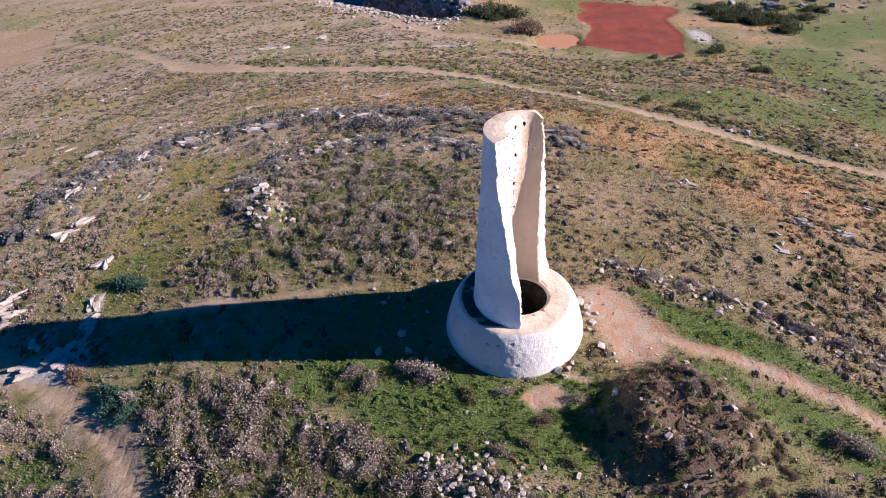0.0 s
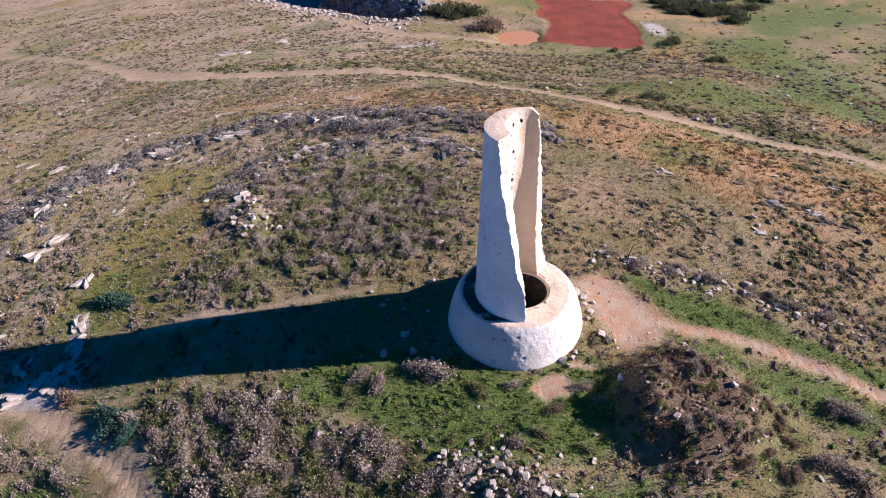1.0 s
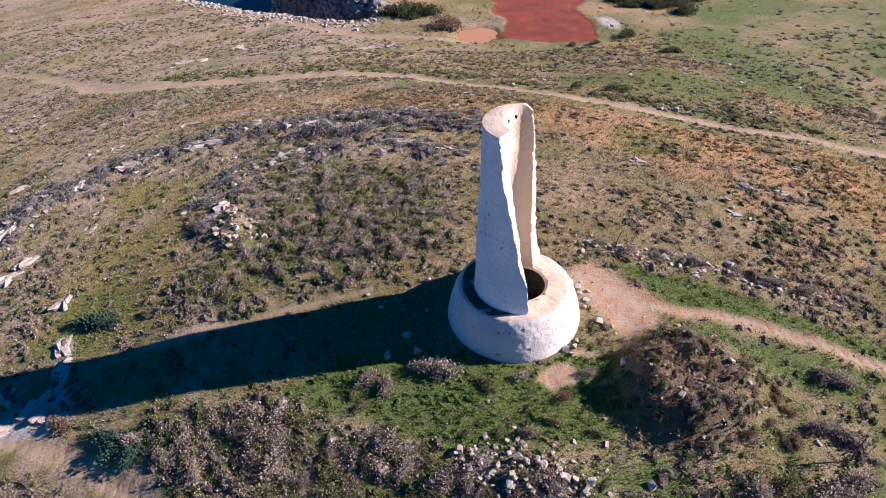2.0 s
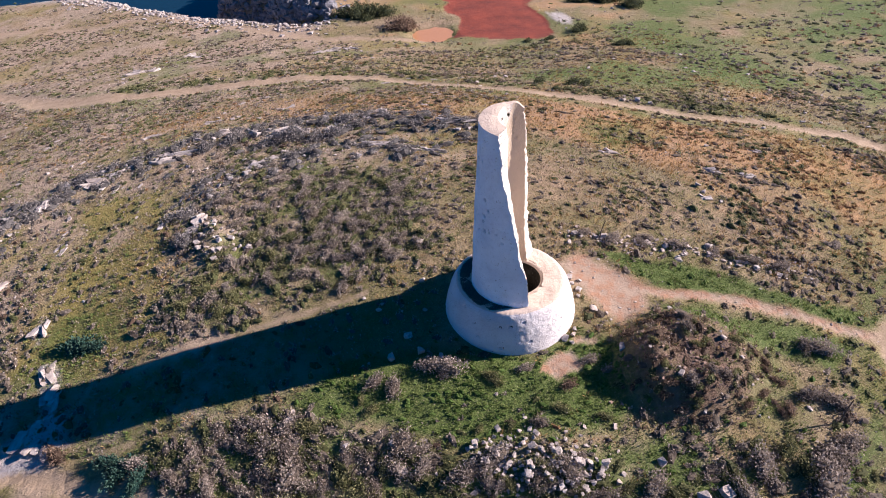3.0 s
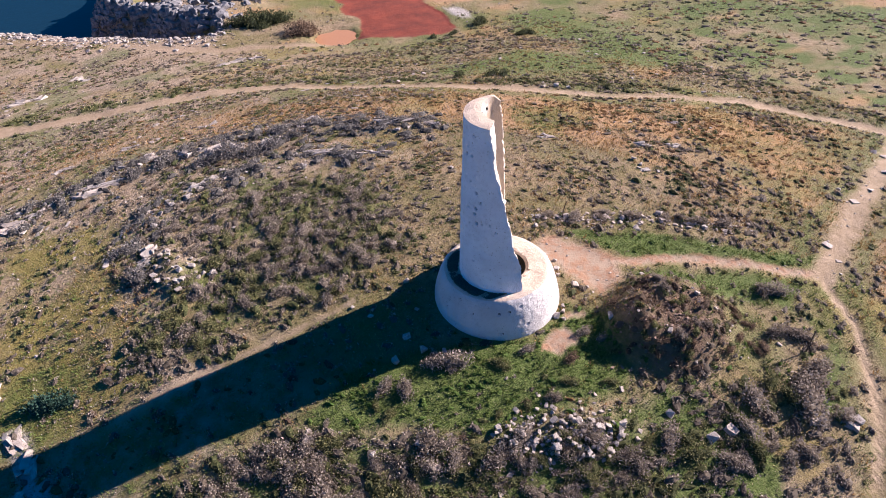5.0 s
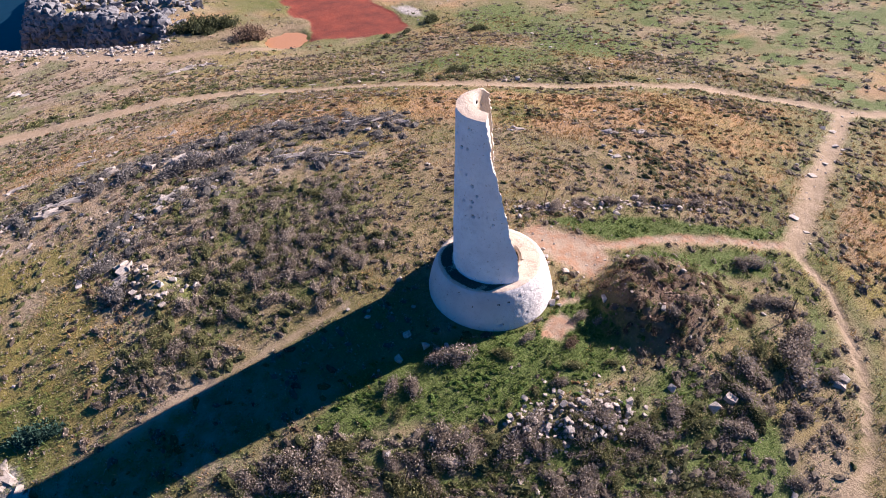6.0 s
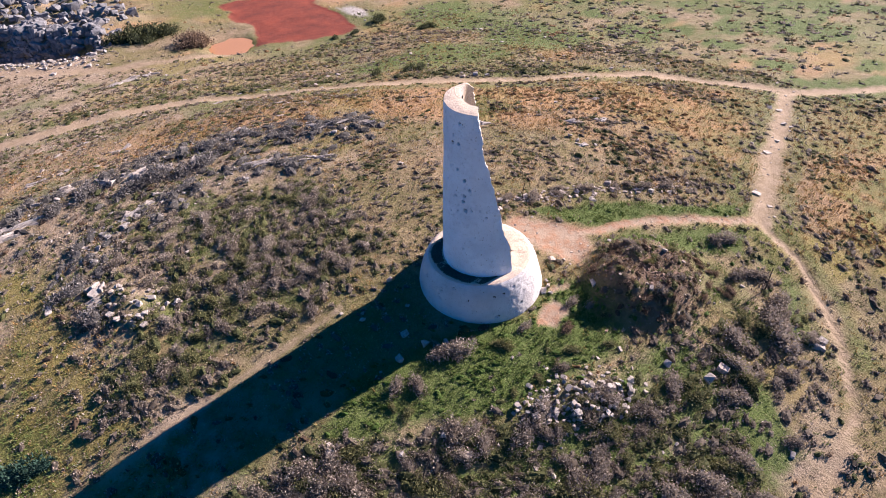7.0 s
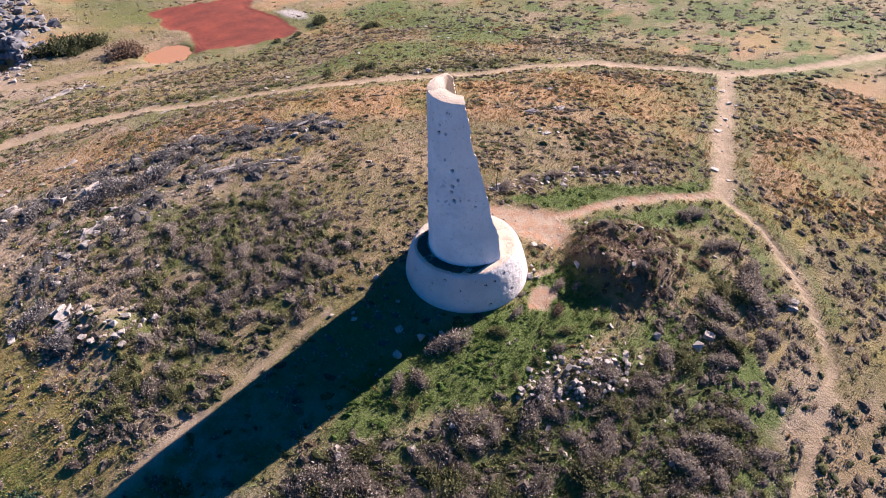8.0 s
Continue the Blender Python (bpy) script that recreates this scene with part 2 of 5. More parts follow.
# ---- materials ----
class Shader:
    """A node material, put together by short calls."""

    def __init__(self, name, rough=0.9):
        self.material = bpy.data.materials.new(name)
        self.material.use_nodes = True
        self.tree = self.material.node_tree
        self.bsdf = self.tree.nodes["Principled BSDF"]
        self.bsdf.inputs["Roughness"].default_value = rough
        self.bsdf.inputs["Specular IOR Level"].default_value = 0.25

    def node(self, kind, **values):
        n = self.tree.nodes.new(kind)
        for key, value in values.items():
            n.inputs[key.replace("_", " ")].default_value = value
        return n

    def link(self, a, b):
        self.tree.links.new(a, b)

    def place(self):
        return self.node("ShaderNodeTexCoord").outputs["Object"]

    def noise(self, scale, detail=4.0, rough=0.6, where=None):
        n = self.node("ShaderNodeTexNoise", Scale=scale, Detail=detail, Roughness=rough)
        self.link(where or self.place(), n.inputs["Vector"])
        return n.outputs["Fac"]

    def ramp(self, value, *stops):
        r = self.node("ShaderNodeValToRGB")
        e = r.color_ramp.elements
        while len(e) < len(stops):
            e.new(0.5)
        for spot, (at, colour) in zip(e, stops):
            spot.position, spot.color = at, (*colour, 1) if len(colour) == 3 else colour
        self.link(value, r.inputs["Fac"])
        return r.outputs["Color"]

    def grey(self, value, low, high):
        n = self.node("ShaderNodeMapRange", From_Min=low, From_Max=high)
        self.link(value, n.inputs["Value"])
        return n.outputs["Result"]

    def maths(self, op, a, b):
        n = self.node("ShaderNodeMath")
        n.operation = op
        for i, v in enumerate((a, b)):
            if isinstance(v, (int, float)):
                n.inputs[i].default_value = v
            else:
                self.link(v, n.inputs[i])
        return n.outputs[0]

    def mix(self, fac, a, b, blend="MIX"):
        n = self.tree.nodes.new("ShaderNodeMix")
        n.data_type, n.blend_type = "RGBA", blend
        for i, v in ((0, fac), (6, a), (7, b)):
            if isinstance(v, (int, float)):
                n.inputs[i].default_value = v
            elif isinstance(v, tuple):
                n.inputs[i].default_value = (*v, 1)
            else:
                self.link(v, n.inputs[i])
        return n.outputs[2]

    def attribute(self, name):
        n = self.node("ShaderNodeAttribute")
        n.attribute_name = name
        return n

    def parts(self, colour):
        n = self.node("ShaderNodeSeparateColor")
        self.link(colour, n.inputs[0])
        return n.outputs

    def island(self):
        return self.node("ShaderNodeNewGeometry").outputs["Random Per Island"]

    def one(self):
        return self.node("ShaderNodeObjectInfo").outputs["Random"]

    def done(self, colour, bump=None, strength=0.5, distance=0.03):
        self.link(colour, self.bsdf.inputs["Base Color"])
        if bump is not None:
            b = self.node("ShaderNodeBump", Strength=strength, Distance=distance)
            self.link(bump, b.inputs["Height"])
            self.link(b.outputs["Normal"], self.bsdf.inputs["Normal"])
        return self.material


def ground_material():
    s = Shader("hill_ground", 0.95)
    dirt, clay, red = s.parts(s.attribute("zone_soil").outputs["Color"])[:3]
    dry, lush, rock = s.parts(s.attribute("zone_growth").outputs["Color"])[:3]
    fine, mid, broad = s.noise(9.0, 6, 0.7), s.noise(1.3, 5, 0.65), s.noise(0.16, 4, 0.6)
    speck = s.noise(26.0, 3, 0.7)
    base = s.mix(s.grey(mid, 0.38, 0.62), (0.175, 0.136, 0.058), (0.335, 0.242, 0.152))
    base = s.mix(s.grey(broad, 0.42, 0.62), base, (0.150, 0.138, 0.044))
    base = s.mix(s.maths("MULTIPLY", s.grey(fine, 0.45, 0.7), 0.6), base, (0.330, 0.245, 0.165))

    band = s.attribute("band").outputs["Fac"]
    base = s.mix(s.maths("MULTIPLY", band, 0.75), base, s.mix(s.grey(mid, 0.38, 0.62), (0.425, 0.330, 0.255), (0.310, 0.240, 0.180)))

    def edge(mask, sharp=0.24):
        grain = s.maths("ADD", s.maths("SUBTRACT", fine, 0.5), s.maths("SUBTRACT", mid, 0.5))
        broken = s.maths("ADD", mask, s.maths("MULTIPLY", grain, 0.8))
        return s.grey(broken, 0.5 - sharp, 0.5 + sharp)

    mottle = s.grey(s.noise(1.7, 6, 0.75), 0.51, 0.60)
    base = s.mix(s.maths("MULTIPLY", mottle, 0.5), base, s.mix(s.grey(s.noise(0.5, 3, 0.6), 0.42, 0.58), (0.080, 0.076, 0.034), (0.125, 0.092, 0.058)))
    straw = s.mix(s.grey(mid, 0.35, 0.65), (0.420, 0.250, 0.112), (0.320, 0.205, 0.118))
    base = s.mix(s.maths("MULTIPLY", edge(dry, 0.35), 0.92), base, straw)
    turf = s.mix(s.grey(fine, 0.35, 0.65), (0.165, 0.140, 0.030), (0.270, 0.222, 0.064))
    base = s.mix(s.maths("MULTIPLY", edge(s.attribute("turf").outputs["Fac"], 0.3), 0.85), base, turf)
    meadow = s.mix(s.grey(fine, 0.35, 0.65), (0.046, 0.092, 0.014), (0.108, 0.152, 0.034))
    base = s.mix(s.maths("MULTIPLY", edge(lush, 0.3), 0.9), base, meadow)
    base = s.mix(s.grey(speck, 0.57, 0.70), base, s.mix(0.65, base, (0.024, 0.021, 0.013)))
    pale = s.noise(17.0, 3, 0.6)
    base = s.mix(s.maths("MULTIPLY", s.grey(pale, 0.60, 0.70), 0.55), base, (0.430, 0.345, 0.265))
    base = s.mix(edge(s.attribute("spoil").outputs["Fac"], 0.3), base, s.mix(s.grey(mid, 0.4, 0.6), (0.085, 0.058, 0.043), (0.190, 0.128, 0.094)))
    base = s.mix(edge(clay), base, s.mix(s.grey(mid, 0.43, 0.60), (0.330, 0.250, 0.185), (0.320, 0.185, 0.115)))
    base = s.mix(edge(dirt), base, s.mix(s.grey(mid, 0.35, 0.65), (0.275, 0.205, 0.132), (0.345, 0.262, 0.182)))
    base = s.mix(edge(rock), base, s.mix(s.grey(mid, 0.4, 0.6), (0.480, 0.435, 0.405), (0.340, 0.310, 0.295)))
    base = s.mix(edge(red, 0.2), base, s.mix(s.grey(s.noise(0.35, 5, 0.7), 0.35, 0.65), (0.235, 0.052, 0.030), (0.128, 0.032, 0.022)))
    soft = s.maths("SUBTRACT", 1.0, s.maths("MULTIPLY", s.maths("MAXIMUM", s.maths("MAXIMUM", dirt, clay), red), 0.75))
    return s.done(base, s.maths("MULTIPLY", s.maths("ADD", fine, s.maths("MULTIPLY", mid, 1.5)), soft), 1.0, 0.13)


def foliage_material(name, low, high, tip):
    s = Shader(name, 0.85)
    tint = s.attribute("tint").outputs["Fac"]
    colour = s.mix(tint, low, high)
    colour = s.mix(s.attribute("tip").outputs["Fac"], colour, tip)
    s.done(colour)
    thin = s.node("ShaderNodeBsdfTranslucent")
    s.link(colour, thin.inputs["Color"])
    both = s.node("ShaderNodeMixShader")
    both.inputs[0].default_value = 0.25
    s.link(s.bsdf.outputs[0], both.inputs[1])
    s.link(thin.outputs[0], both.inputs[2])
    s.link(both.outputs[0], s.tree.nodes["Material Output"].inputs["Surface"])
    return s.material


def limestone_material(name, light, dark, warm):
    s = Shader(name, 0.9)
    fine, mid = s.noise(14.0, 6, 0.7), s.noise(2.2, 4, 0.6)
    colour = s.mix(s.grey(mid, 0.38, 0.64), light, dark)
    colour = s.mix(s.maths("MULTIPLY", s.one(), 0.45), colour, warm)
    colour = s.mix(s.grey(fine, 0.6, 0.8), colour, (0.09, 0.085, 0.08))
    return s.done(colour, fine, 0.8, 0.04)


def plaster_material(name, light, stain, dark_pits):
    s = Shader(name, 0.88)
    fine, mid, broad = s.noise(22.0, 5, 0.7), s.noise(3.0, 5, 0.65), s.noise(0.55, 3, 0.55)
    colour = s.mix(s.grey(broad, 0.40, 0.66), light, stain)
    colour = s.mix(s.maths("MULTIPLY", s.grey(mid, 0.50, 0.72), 0.5), colour, s.mix(0.75, (0.34, 0.31, 0.29), stain))
    colour = s.mix(s.maths("MULTIPLY", s.grey(fine, 0.62, 0.76), dark_pits), colour, (0.16, 0.15, 0.14))
    coarse = s.noise(8.0, 4, 0.7)
    colour = s.mix(s.maths("MULTIPLY", s.grey(coarse, 0.62, 0.70), 0.8 * dark_pits), colour, (0.22, 0.20, 0.18))
    return s.done(colour, s.maths("ADD", s.maths("ADD", fine, coarse), s.maths("MULTIPLY", mid, 1.5)), 0.9, 0.035)


def plain_material(name, colour, rough, metal=0.0, ripple=0.0):
    s = Shader(name, rough)
    s.bsdf.inputs["Metallic"].default_value = metal
    n = s.noise(1.5 if ripple else 8.0, 4)
    return s.done(s.mix(s.grey(n, 0.3, 0.7), colour, tuple(0.75 * c for c in colour)), n, ripple or 0.3, 0.05)


GROUND = ground_material()
GREY_LEAF = foliage_material("grey_scrub_leaf", (0.088, 0.070, 0.054), (0.245, 0.204, 0.164), (0.480, 0.412, 0.355))
GREEN_LEAF = foliage_material("green_scrub_leaf", (0.044, 0.052, 0.019), (0.150, 0.155, 0.058), (0.320, 0.300, 0.150))
BLUE_LEAF = foliage_material("slate_grey_scrub_leaf", (0.066, 0.062, 0.060), (0.180, 0.168, 0.160), (0.345, 0.318, 0.300))
RUST_LEAF = foliage_material("rusty_dry_leaf", (0.135, 0.072, 0.034), (0.300, 0.175, 0.082), (0.430, 0.285, 0.145))
GRASS_LEAF = foliage_material("grass_blade", (0.052, 0.098, 0.016), (0.118, 0.172, 0.040), (0.200, 0.235, 0.075))
STRAW_LEAF = foliage_material("straw_blade", (0.230, 0.130, 0.045), (0.370, 0.222, 0.082), (0.460, 0.315, 0.135))
BROWN_LEAF = foliage_material("withered_brown_leaf", (0.062, 0.042, 0.029), (0.170, 0.116, 0.078), (0.32, 0.232, 0.165))
MOSS_LEAF = foliage_material("dark_moss", (0.100, 0.098, 0.084), (0.150, 0.145, 0.122), (0.21, 0.20, 0.17))
TEAL_LEAF = foliage_material("teal_spurge_leaf", (0.021, 0.060, 0.045), (0.036, 0.085, 0.066), (0.069, 0.127, 0.092))
DARK_LEAF = foliage_material("dark_evergreen_leaf", (0.018, 0.026, 0.011), (0.056, 0.068, 0.028), (0.125, 0.135, 0.065))
BARK = plain_material("grey_stem_bark", (0.10, 0.075, 0.055), 0.9)
STONE = limestone_material("weathered_limestone", (0.50, 0.45, 0.415), (0.285, 0.258, 0.242), (0.36, 0.275, 0.21))
OUTCROP = limestone_material("outcrop_limestone", (0.47, 0.425, 0.395), (0.26, 0.238, 0.228), (0.34, 0.275, 0.225))
CLIFF = limestone_material("sea_cliff_rock", (0.25, 0.245, 0.26), (0.12, 0.12, 0.132), (0.21, 0.185, 0.165))
CLOD = limestone_material("reddish_earth_clod", (0.30, 0.22, 0.175), (0.16, 0.11, 0.085), (0.34, 0.20, 0.135))
# Blue of the skylit shaded side is mixed into the shaft's whitewash.
PLASTER = plaster_material("weathered_plaster_shade_blue", (0.86, 0.90, 0.97), (0.72, 0.765, 0.85), 0.9)
DRUM_PLASTER = plaster_material("coarse_drum_plaster", (0.655, 0.62, 0.615), (0.545, 0.51, 0.505), 1.0)
# Inner wall is painted by light: beige where shaded, rubble white where sunlit.
INNER_PLASTER = plaster_material("inner_beige_shade_plaster", (0.60, 0.475, 0.36), (0.52, 0.41, 0.31), 0.3)
RUBBLE_AND_LIT = plaster_material("broken_rubble_and_lit_masonry", (0.60, 0.545, 0.495), (0.47, 0.42, 0.375), 1.0)
LEDGE = plaster_material("beige_mortar_ledge", (0.62, 0.505, 0.41), (0.53, 0.43, 0.345), 0.5)
# Near-black paint puts shade into the wall holes and the hollow pedestal.
PIT = plaster_material("pit_shade_masonry", (0.022, 0.021, 0.016), (0.014, 0.013, 0.010), 0.8)
SEA_WATER = plain_material("deep_sea_water", (0.008, 0.030, 0.055), 0.4, 0.0, 0.35)
SEA_WATER.node_tree.nodes["Principled BSDF"].inputs["Specular IOR Level"].default_value = 0.08
MUD_WATER = plain_material("muddy_orange_water", (0.50, 0.25, 0.12), 0.3)


# ---- mesh tools ----
def mesh_of(name, verts, faces, materials, index=None, smooth=False):
    me = bpy.data.meshes.new(name)
    verts, faces = np.asarray(verts, np.float32), np.asarray(faces, np.int32)
    me.vertices.add(len(verts))
    me.vertices.foreach_set("co", verts.ravel())
    n, k = faces.shape
    me.loops.add(n * k)
    me.loops.foreach_set("vertex_index", faces.ravel())
    me.polygons.add(n)
    me.polygons.foreach_set("loop_start", np.arange(0, n * k, k, dtype=np.int32))
    for m in materials:
        me.materials.append(m)
    if index is not None:
        me.polygons.foreach_set("material_index", np.asarray(index, np.int32))
    me.polygons.foreach_set("use_smooth", np.full(n, smooth))
    me.update(calc_edges=True)
    return me


def point_values(me, name, values):
    me.attributes.new(name, "FLOAT", "POINT").data.foreach_set("value", np.asarray(values, np.float32))


def point_colours(me, name, channels):
    rgba = np.stack([*channels, np.ones_like(channels[0])], 1).astype(np.float32)
    me.attributes.new(name, "FLOAT_COLOR", "POINT").data.foreach_set("color", rgba.ravel())


def part(name, me, parent, label=""):
    ob = new(name, me)
    ob.parent = parent
    return tagged(ob, label)


def grid_faces(rows, cols, wrap=False):
    a = np.arange(rows * cols).reshape(rows, cols)
    if wrap:
        a = np.concatenate([a, a[:, :1]], 1)
    return np.stack([a[:-1, :-1], a[:-1, 1:], a[1:, 1:], a[1:, :-1]], -1).reshape(-1, 4)


# ---- ground, sea ----
def build_ground():
    n, b = 451, 5.9
    s = 8.3 * np.sinh(b * np.linspace(-1, 1, n))
    x, y = np.meshgrid(s, s + 4.0)
    x, y = x.ravel(), y.ravel()
    z = height(x, y) - 5.0 * (np.hypot(x - 0.2, y + 0.1) < 1.9)
    me = mesh_of("ground", np.stack([x, y, z], 1), grid_faces(n, n), [GROUND], smooth=True)
    dirt, clay, red, dry, lush, rock = zones(x, y)
    point_colours(me, "zone_soil", (dirt, clay, red))
    point_colours(me, "zone_growth", (dry, lush, rock))
    point_values(me, "turf", np.maximum.reduce([inside(x + 0.8 * fbm(x, y, 2.5, 58), y + 0.8 * fbm(x, y, 2.5, 59), YELLOW_LANE, 1.2) * (0.3 + 0.7 * step(-0.25, 0.15, fbm(x, y, 3.0, 79))), 0.8 * inside(x, y, [(15.5, -9.5), (24, -8), (26, -13), (15, -15.5), (10.5, -15.5)], 1.0) * step(-0.2, 0.2, fbm(x, y, 2.0, 78)), 0.5 * step(0.1, 0.4, fbm(x, y, 4.5, 60)) * step(9, 16, np.hypot(x, y - 3))]))
    point_values(me, "band", step(-0.15 - 0.2 * step(2, -8, x), 0.25 - 0.15 * step(2, -8, x), streak(x, y, 0.9, 147)) * step(8, 14, np.hypot(x, y - 3)) * (1 - 0.7 * step(0, 9, x)))
    point_values(me, "spoil", np.exp(-(((x - 5.7) / 3.3) ** 2 + ((y + 6.0) / 2.8) ** 2) ** 2) * (0.8 + 0.4 * fbm(x, y, 1.0, 148)))
    tagged(new("ground", me), "hilltop of thin grass, dry scrub and pale dirt tracks", "ground", kind="structure")
    c = [(-1500, 40, SEA_LEVEL), (1500, 40, SEA_LEVEL), (1500, 1600, SEA_LEVEL), (-1500, 1600, SEA_LEVEL)]
    tagged(new("water", mesh_of("water", c, [(0, 1, 2, 3)], [SEA_WATER])), "dark blue calm sea below the rocky shore", "sea", kind="structure")
    a = np.linspace(0, 2 * math.pi, 48, endpoint=False)
    r = 1 + 0.10 * np.sin(2 * a + 1) + 0.07 * np.sin(3 * a) + 0.05 * np.sin(7 * a) + 0.03 * np.sin(11 * a + 2)
    px, py = 12.6 + 2.55 * r * np.cos(a), 55.0 + 3.1 * r * np.sin(a)
    pz = POND_LEVEL
    me = mesh_of("pond", np.vstack([np.stack([px, py, np.full(48, pz)], 1), [(12.6, 55.0, pz)]]), [(i, (i + 1) % 48, 48) for i in range(48)], [MUD_WATER])
    tagged(new("pond", me), "shallow pond of muddy orange water beside red earth", "pond", kind="structure")


build_ground()


# ---- the ruined tower ----
TOWER_X, TOWER_Y = 0.26, -0.15
TOP = 9.85


def left_break(z):
    return 360 + np.interp(z, [1.5, 2.0, 3.4, 4.2, 5.1, 6.4, 7.2, 8.3, 9.2, 9.85], [-98, -99, -102, -110.5, -114.5, -122, -129, -136.5, -140, -145])


def right_break(z):
    return np.interp(z, [1.5, 2.0, 2.7, 4.2, 5.6, 7.2, 9.0, 9.85], [43, 45, 50.5, 54, 54.5, 56.5, 60, 64])


def pits(a, z, spots):
    """Depth of small round holes at (angle in degrees, height, radius, depth)."""
    d = np.zeros(np.shape(a))
    for pa, pz, pr, pd in spots:
        q = np.hypot(((a - pa + 180) % 360 - 180) * 0.033, z - pz)
        d = np.maximum(d, pd * (1 - step(0.55 * pr, pr, q)))
    return d


def picked(verts, faces):
    """Only the vertices that these faces use."""
    used, again = np.unique(faces, return_inverse=True)
    return verts[used], again.reshape(faces.shape)


def build_tower():
    tower = tagged(new("ruined_tower"), "ruined round stone tower, half broken open, on a drum pedestal", "tower")
    # shaft: outer skin, broken edge, inner skin, broken edge, as one closed strip
    rows = 260
    z = np.linspace(1.55, TOP, rows)
    n_out, n_in, n_edge = 240, 110, 8
    jag_l = 1.1 * vnoise(z * 2.3, z * 0 + 3, 71) + 0.9 * vnoise(z * 6.1, z * 0 + 9, 72) + 0.5 * vnoise(z * 17, z * 0, 73)
    jag_r = 1.0 * vnoise(z * 2.1, z * 0 + 5, 74) + 1.0 * vnoise(z * 5.7, z * 0 + 2, 75) + 0.5 * vnoise(z * 19, z * 0, 76)
    la, ra = left_break(z) + jag_l, right_break(z) + jag_r
    r_out, r_in = 2.215 - 0.057 * z, 1.32 - 0.025 * z
    # putlog holes and smaller pocks: angle, height, radius, depth
    spots = [(177, 8.8, 0.05, 0.2), (175, 8.45, 0.07, 0.25), (-171, 9.4, 0.045, 0.15), (161, 8.9, 0.05, 0.2), (159, 7.9, 0.06, 0.2), (-164, 6.85, 0.065, 0.28), (-164, 6.08, 0.065, 0.28), (-162, 5.36, 0.075, 0.28),
             (171, 5.05, 0.06, 0.2), (-178, 5.97, 0.05, 0.2), (163, 6.55, 0.05, 0.2), (-153, 5.4, 0.035, 0.12), (-142, 5.45, 0.035, 0.12), (-173, 5.25, 0.035, 0.12), (-156, 6.43, 0.05, 0.2), (152, 5.2, 0.06, 0.2),
             (-166, 5.8, 0.05, 0.2), (-134, 5.1, 0.045, 0.15), (-175, 7.3, 0.05, 0.2), (-173, 8.5, 0.055, 0.2)]
    spots = [(a, h, 1.35 * r, d) for a, h, r, d in spots]
    pock = np.random.RandomState(61)
    spots += [(pock.normal(-172, 14), pock.uniform(3.2, 9.5), pock.uniform(0.02, 0.04), 0.1) for i in range(46)]
    inner_spots = [(107, 9.38, 0.06, 0.2), (89, 9.43, 0.06, 0.2), (115, 9.0, 0.05, 0.2), (105, 8.2, 0.075, 0.2), (107, 6.9, 0.07, 0.2), (130, 8.6, 0.05, 0.2), (140, 7.6, 0.07, 0.2), (150, 6.5, 0.07, 0.2), (122, 8.4, 0.05, 0.2),
                   (76, 9.2, 0.07, 0.05), (78, 8.8, 0.06, 0.05), (79, 8.55, 0.06, 0.05), (72, 8.3, 0.06, 0.05)]
    inner_spots = [(a, h, 1.3 * r, d) for a, h, r, d in inner_spots]
    inner_spots += [(pock.uniform(100, 165), pock.uniform(5.0, 9.4), pock.uniform(0.025, 0.05), 0.12) for i in range(60)]
    ang, rad = [], []
    shift = np.interp(z, [1.5, TOP], [0.0, 0.20])
    u = np.linspace(0, 1, n_out)
    a = ra[:, None] + (la - ra)[:, None] * u
    zz = np.repeat(z[:, None], n_out, 1)
    ang.append(a)
    rad.append(r_out[:, None] + 0.014 * fbm(a * 0.033, zz, 0.14, 83, 2) + 0.018 * fbm(a * 0.033, zz, 0.5, 81) + 0.03 * fbm(a * 0.033, zz, 2.2, 85) - pits(a, zz, spots))
    e = np.linspace(0, 1, n_edge + 2)[1:-1]
    rough_l = 1.8 * np.stack([vnoise(z * 5 + 40 * k, np.full(rows, 2.5 * k), 90) for k in range(n_edge)], 1) + 0.7 * np.stack([vnoise(z * 13, np.full(rows, 3.0 * k), 91) for k in range(n_edge)], 1)
    # the broken face leans: the inner skin is torn further back in the upper half
    back = 7 * step(4.5, 8.0, z)
    ang.append(la[:, None] - back[:, None] * e + rough_l)
    in_l, in_r = r_in + shift * np.cos(np.radians(la - back - 5)), r_in + shift * np.cos(np.radians(ra - 5))
    rad.append(r_out[:, None] + (in_l - r_out)[:, None] * e)
    thin = 0.34 * step(5.5, 9.0, z)
    in_r = in_r + thin
    a = (la - back)[:, None] + (ra - la + back)[:, None] * np.linspace(0, 1, n_in)
    zz = np.repeat(z[:, None], n_in, 1)
    ang.append(a)
    rough_in = step(5.0, 8.0, zz) * step(88, 112, a)
    rad.append(r_in[:, None] + shift[:, None] * np.cos(np.radians(a - 5)) + thin[:, None] * (1 - step(0, 75, a - ra[:, None])) + (0.012 + 0.05 * rough_in * (1 - step(9.2, 9.7, zz))) * fbm(a * 0.025, zz, 0.4, 95) + pits(a, zz, inner_spots))
    rough_r = 1.8 * np.stack([vnoise(z * 5 + 40 * k, np.full(rows, 2.5 * k), 96) for k in range(n_edge)], 1) + 0.7 * np.stack([vnoise(z * 13, np.full(rows, 3.0 * k), 97) for k in range(n_edge)], 1)
    ang.append(ra[:, None] + rough_r)
    rad.append(in_r[:, None] + (r_out - in_r)[:, None] * e)
    a, r = np.radians(np.concatenate(ang, 1)), np.concatenate(rad, 1)
    cols = a.shape[1]
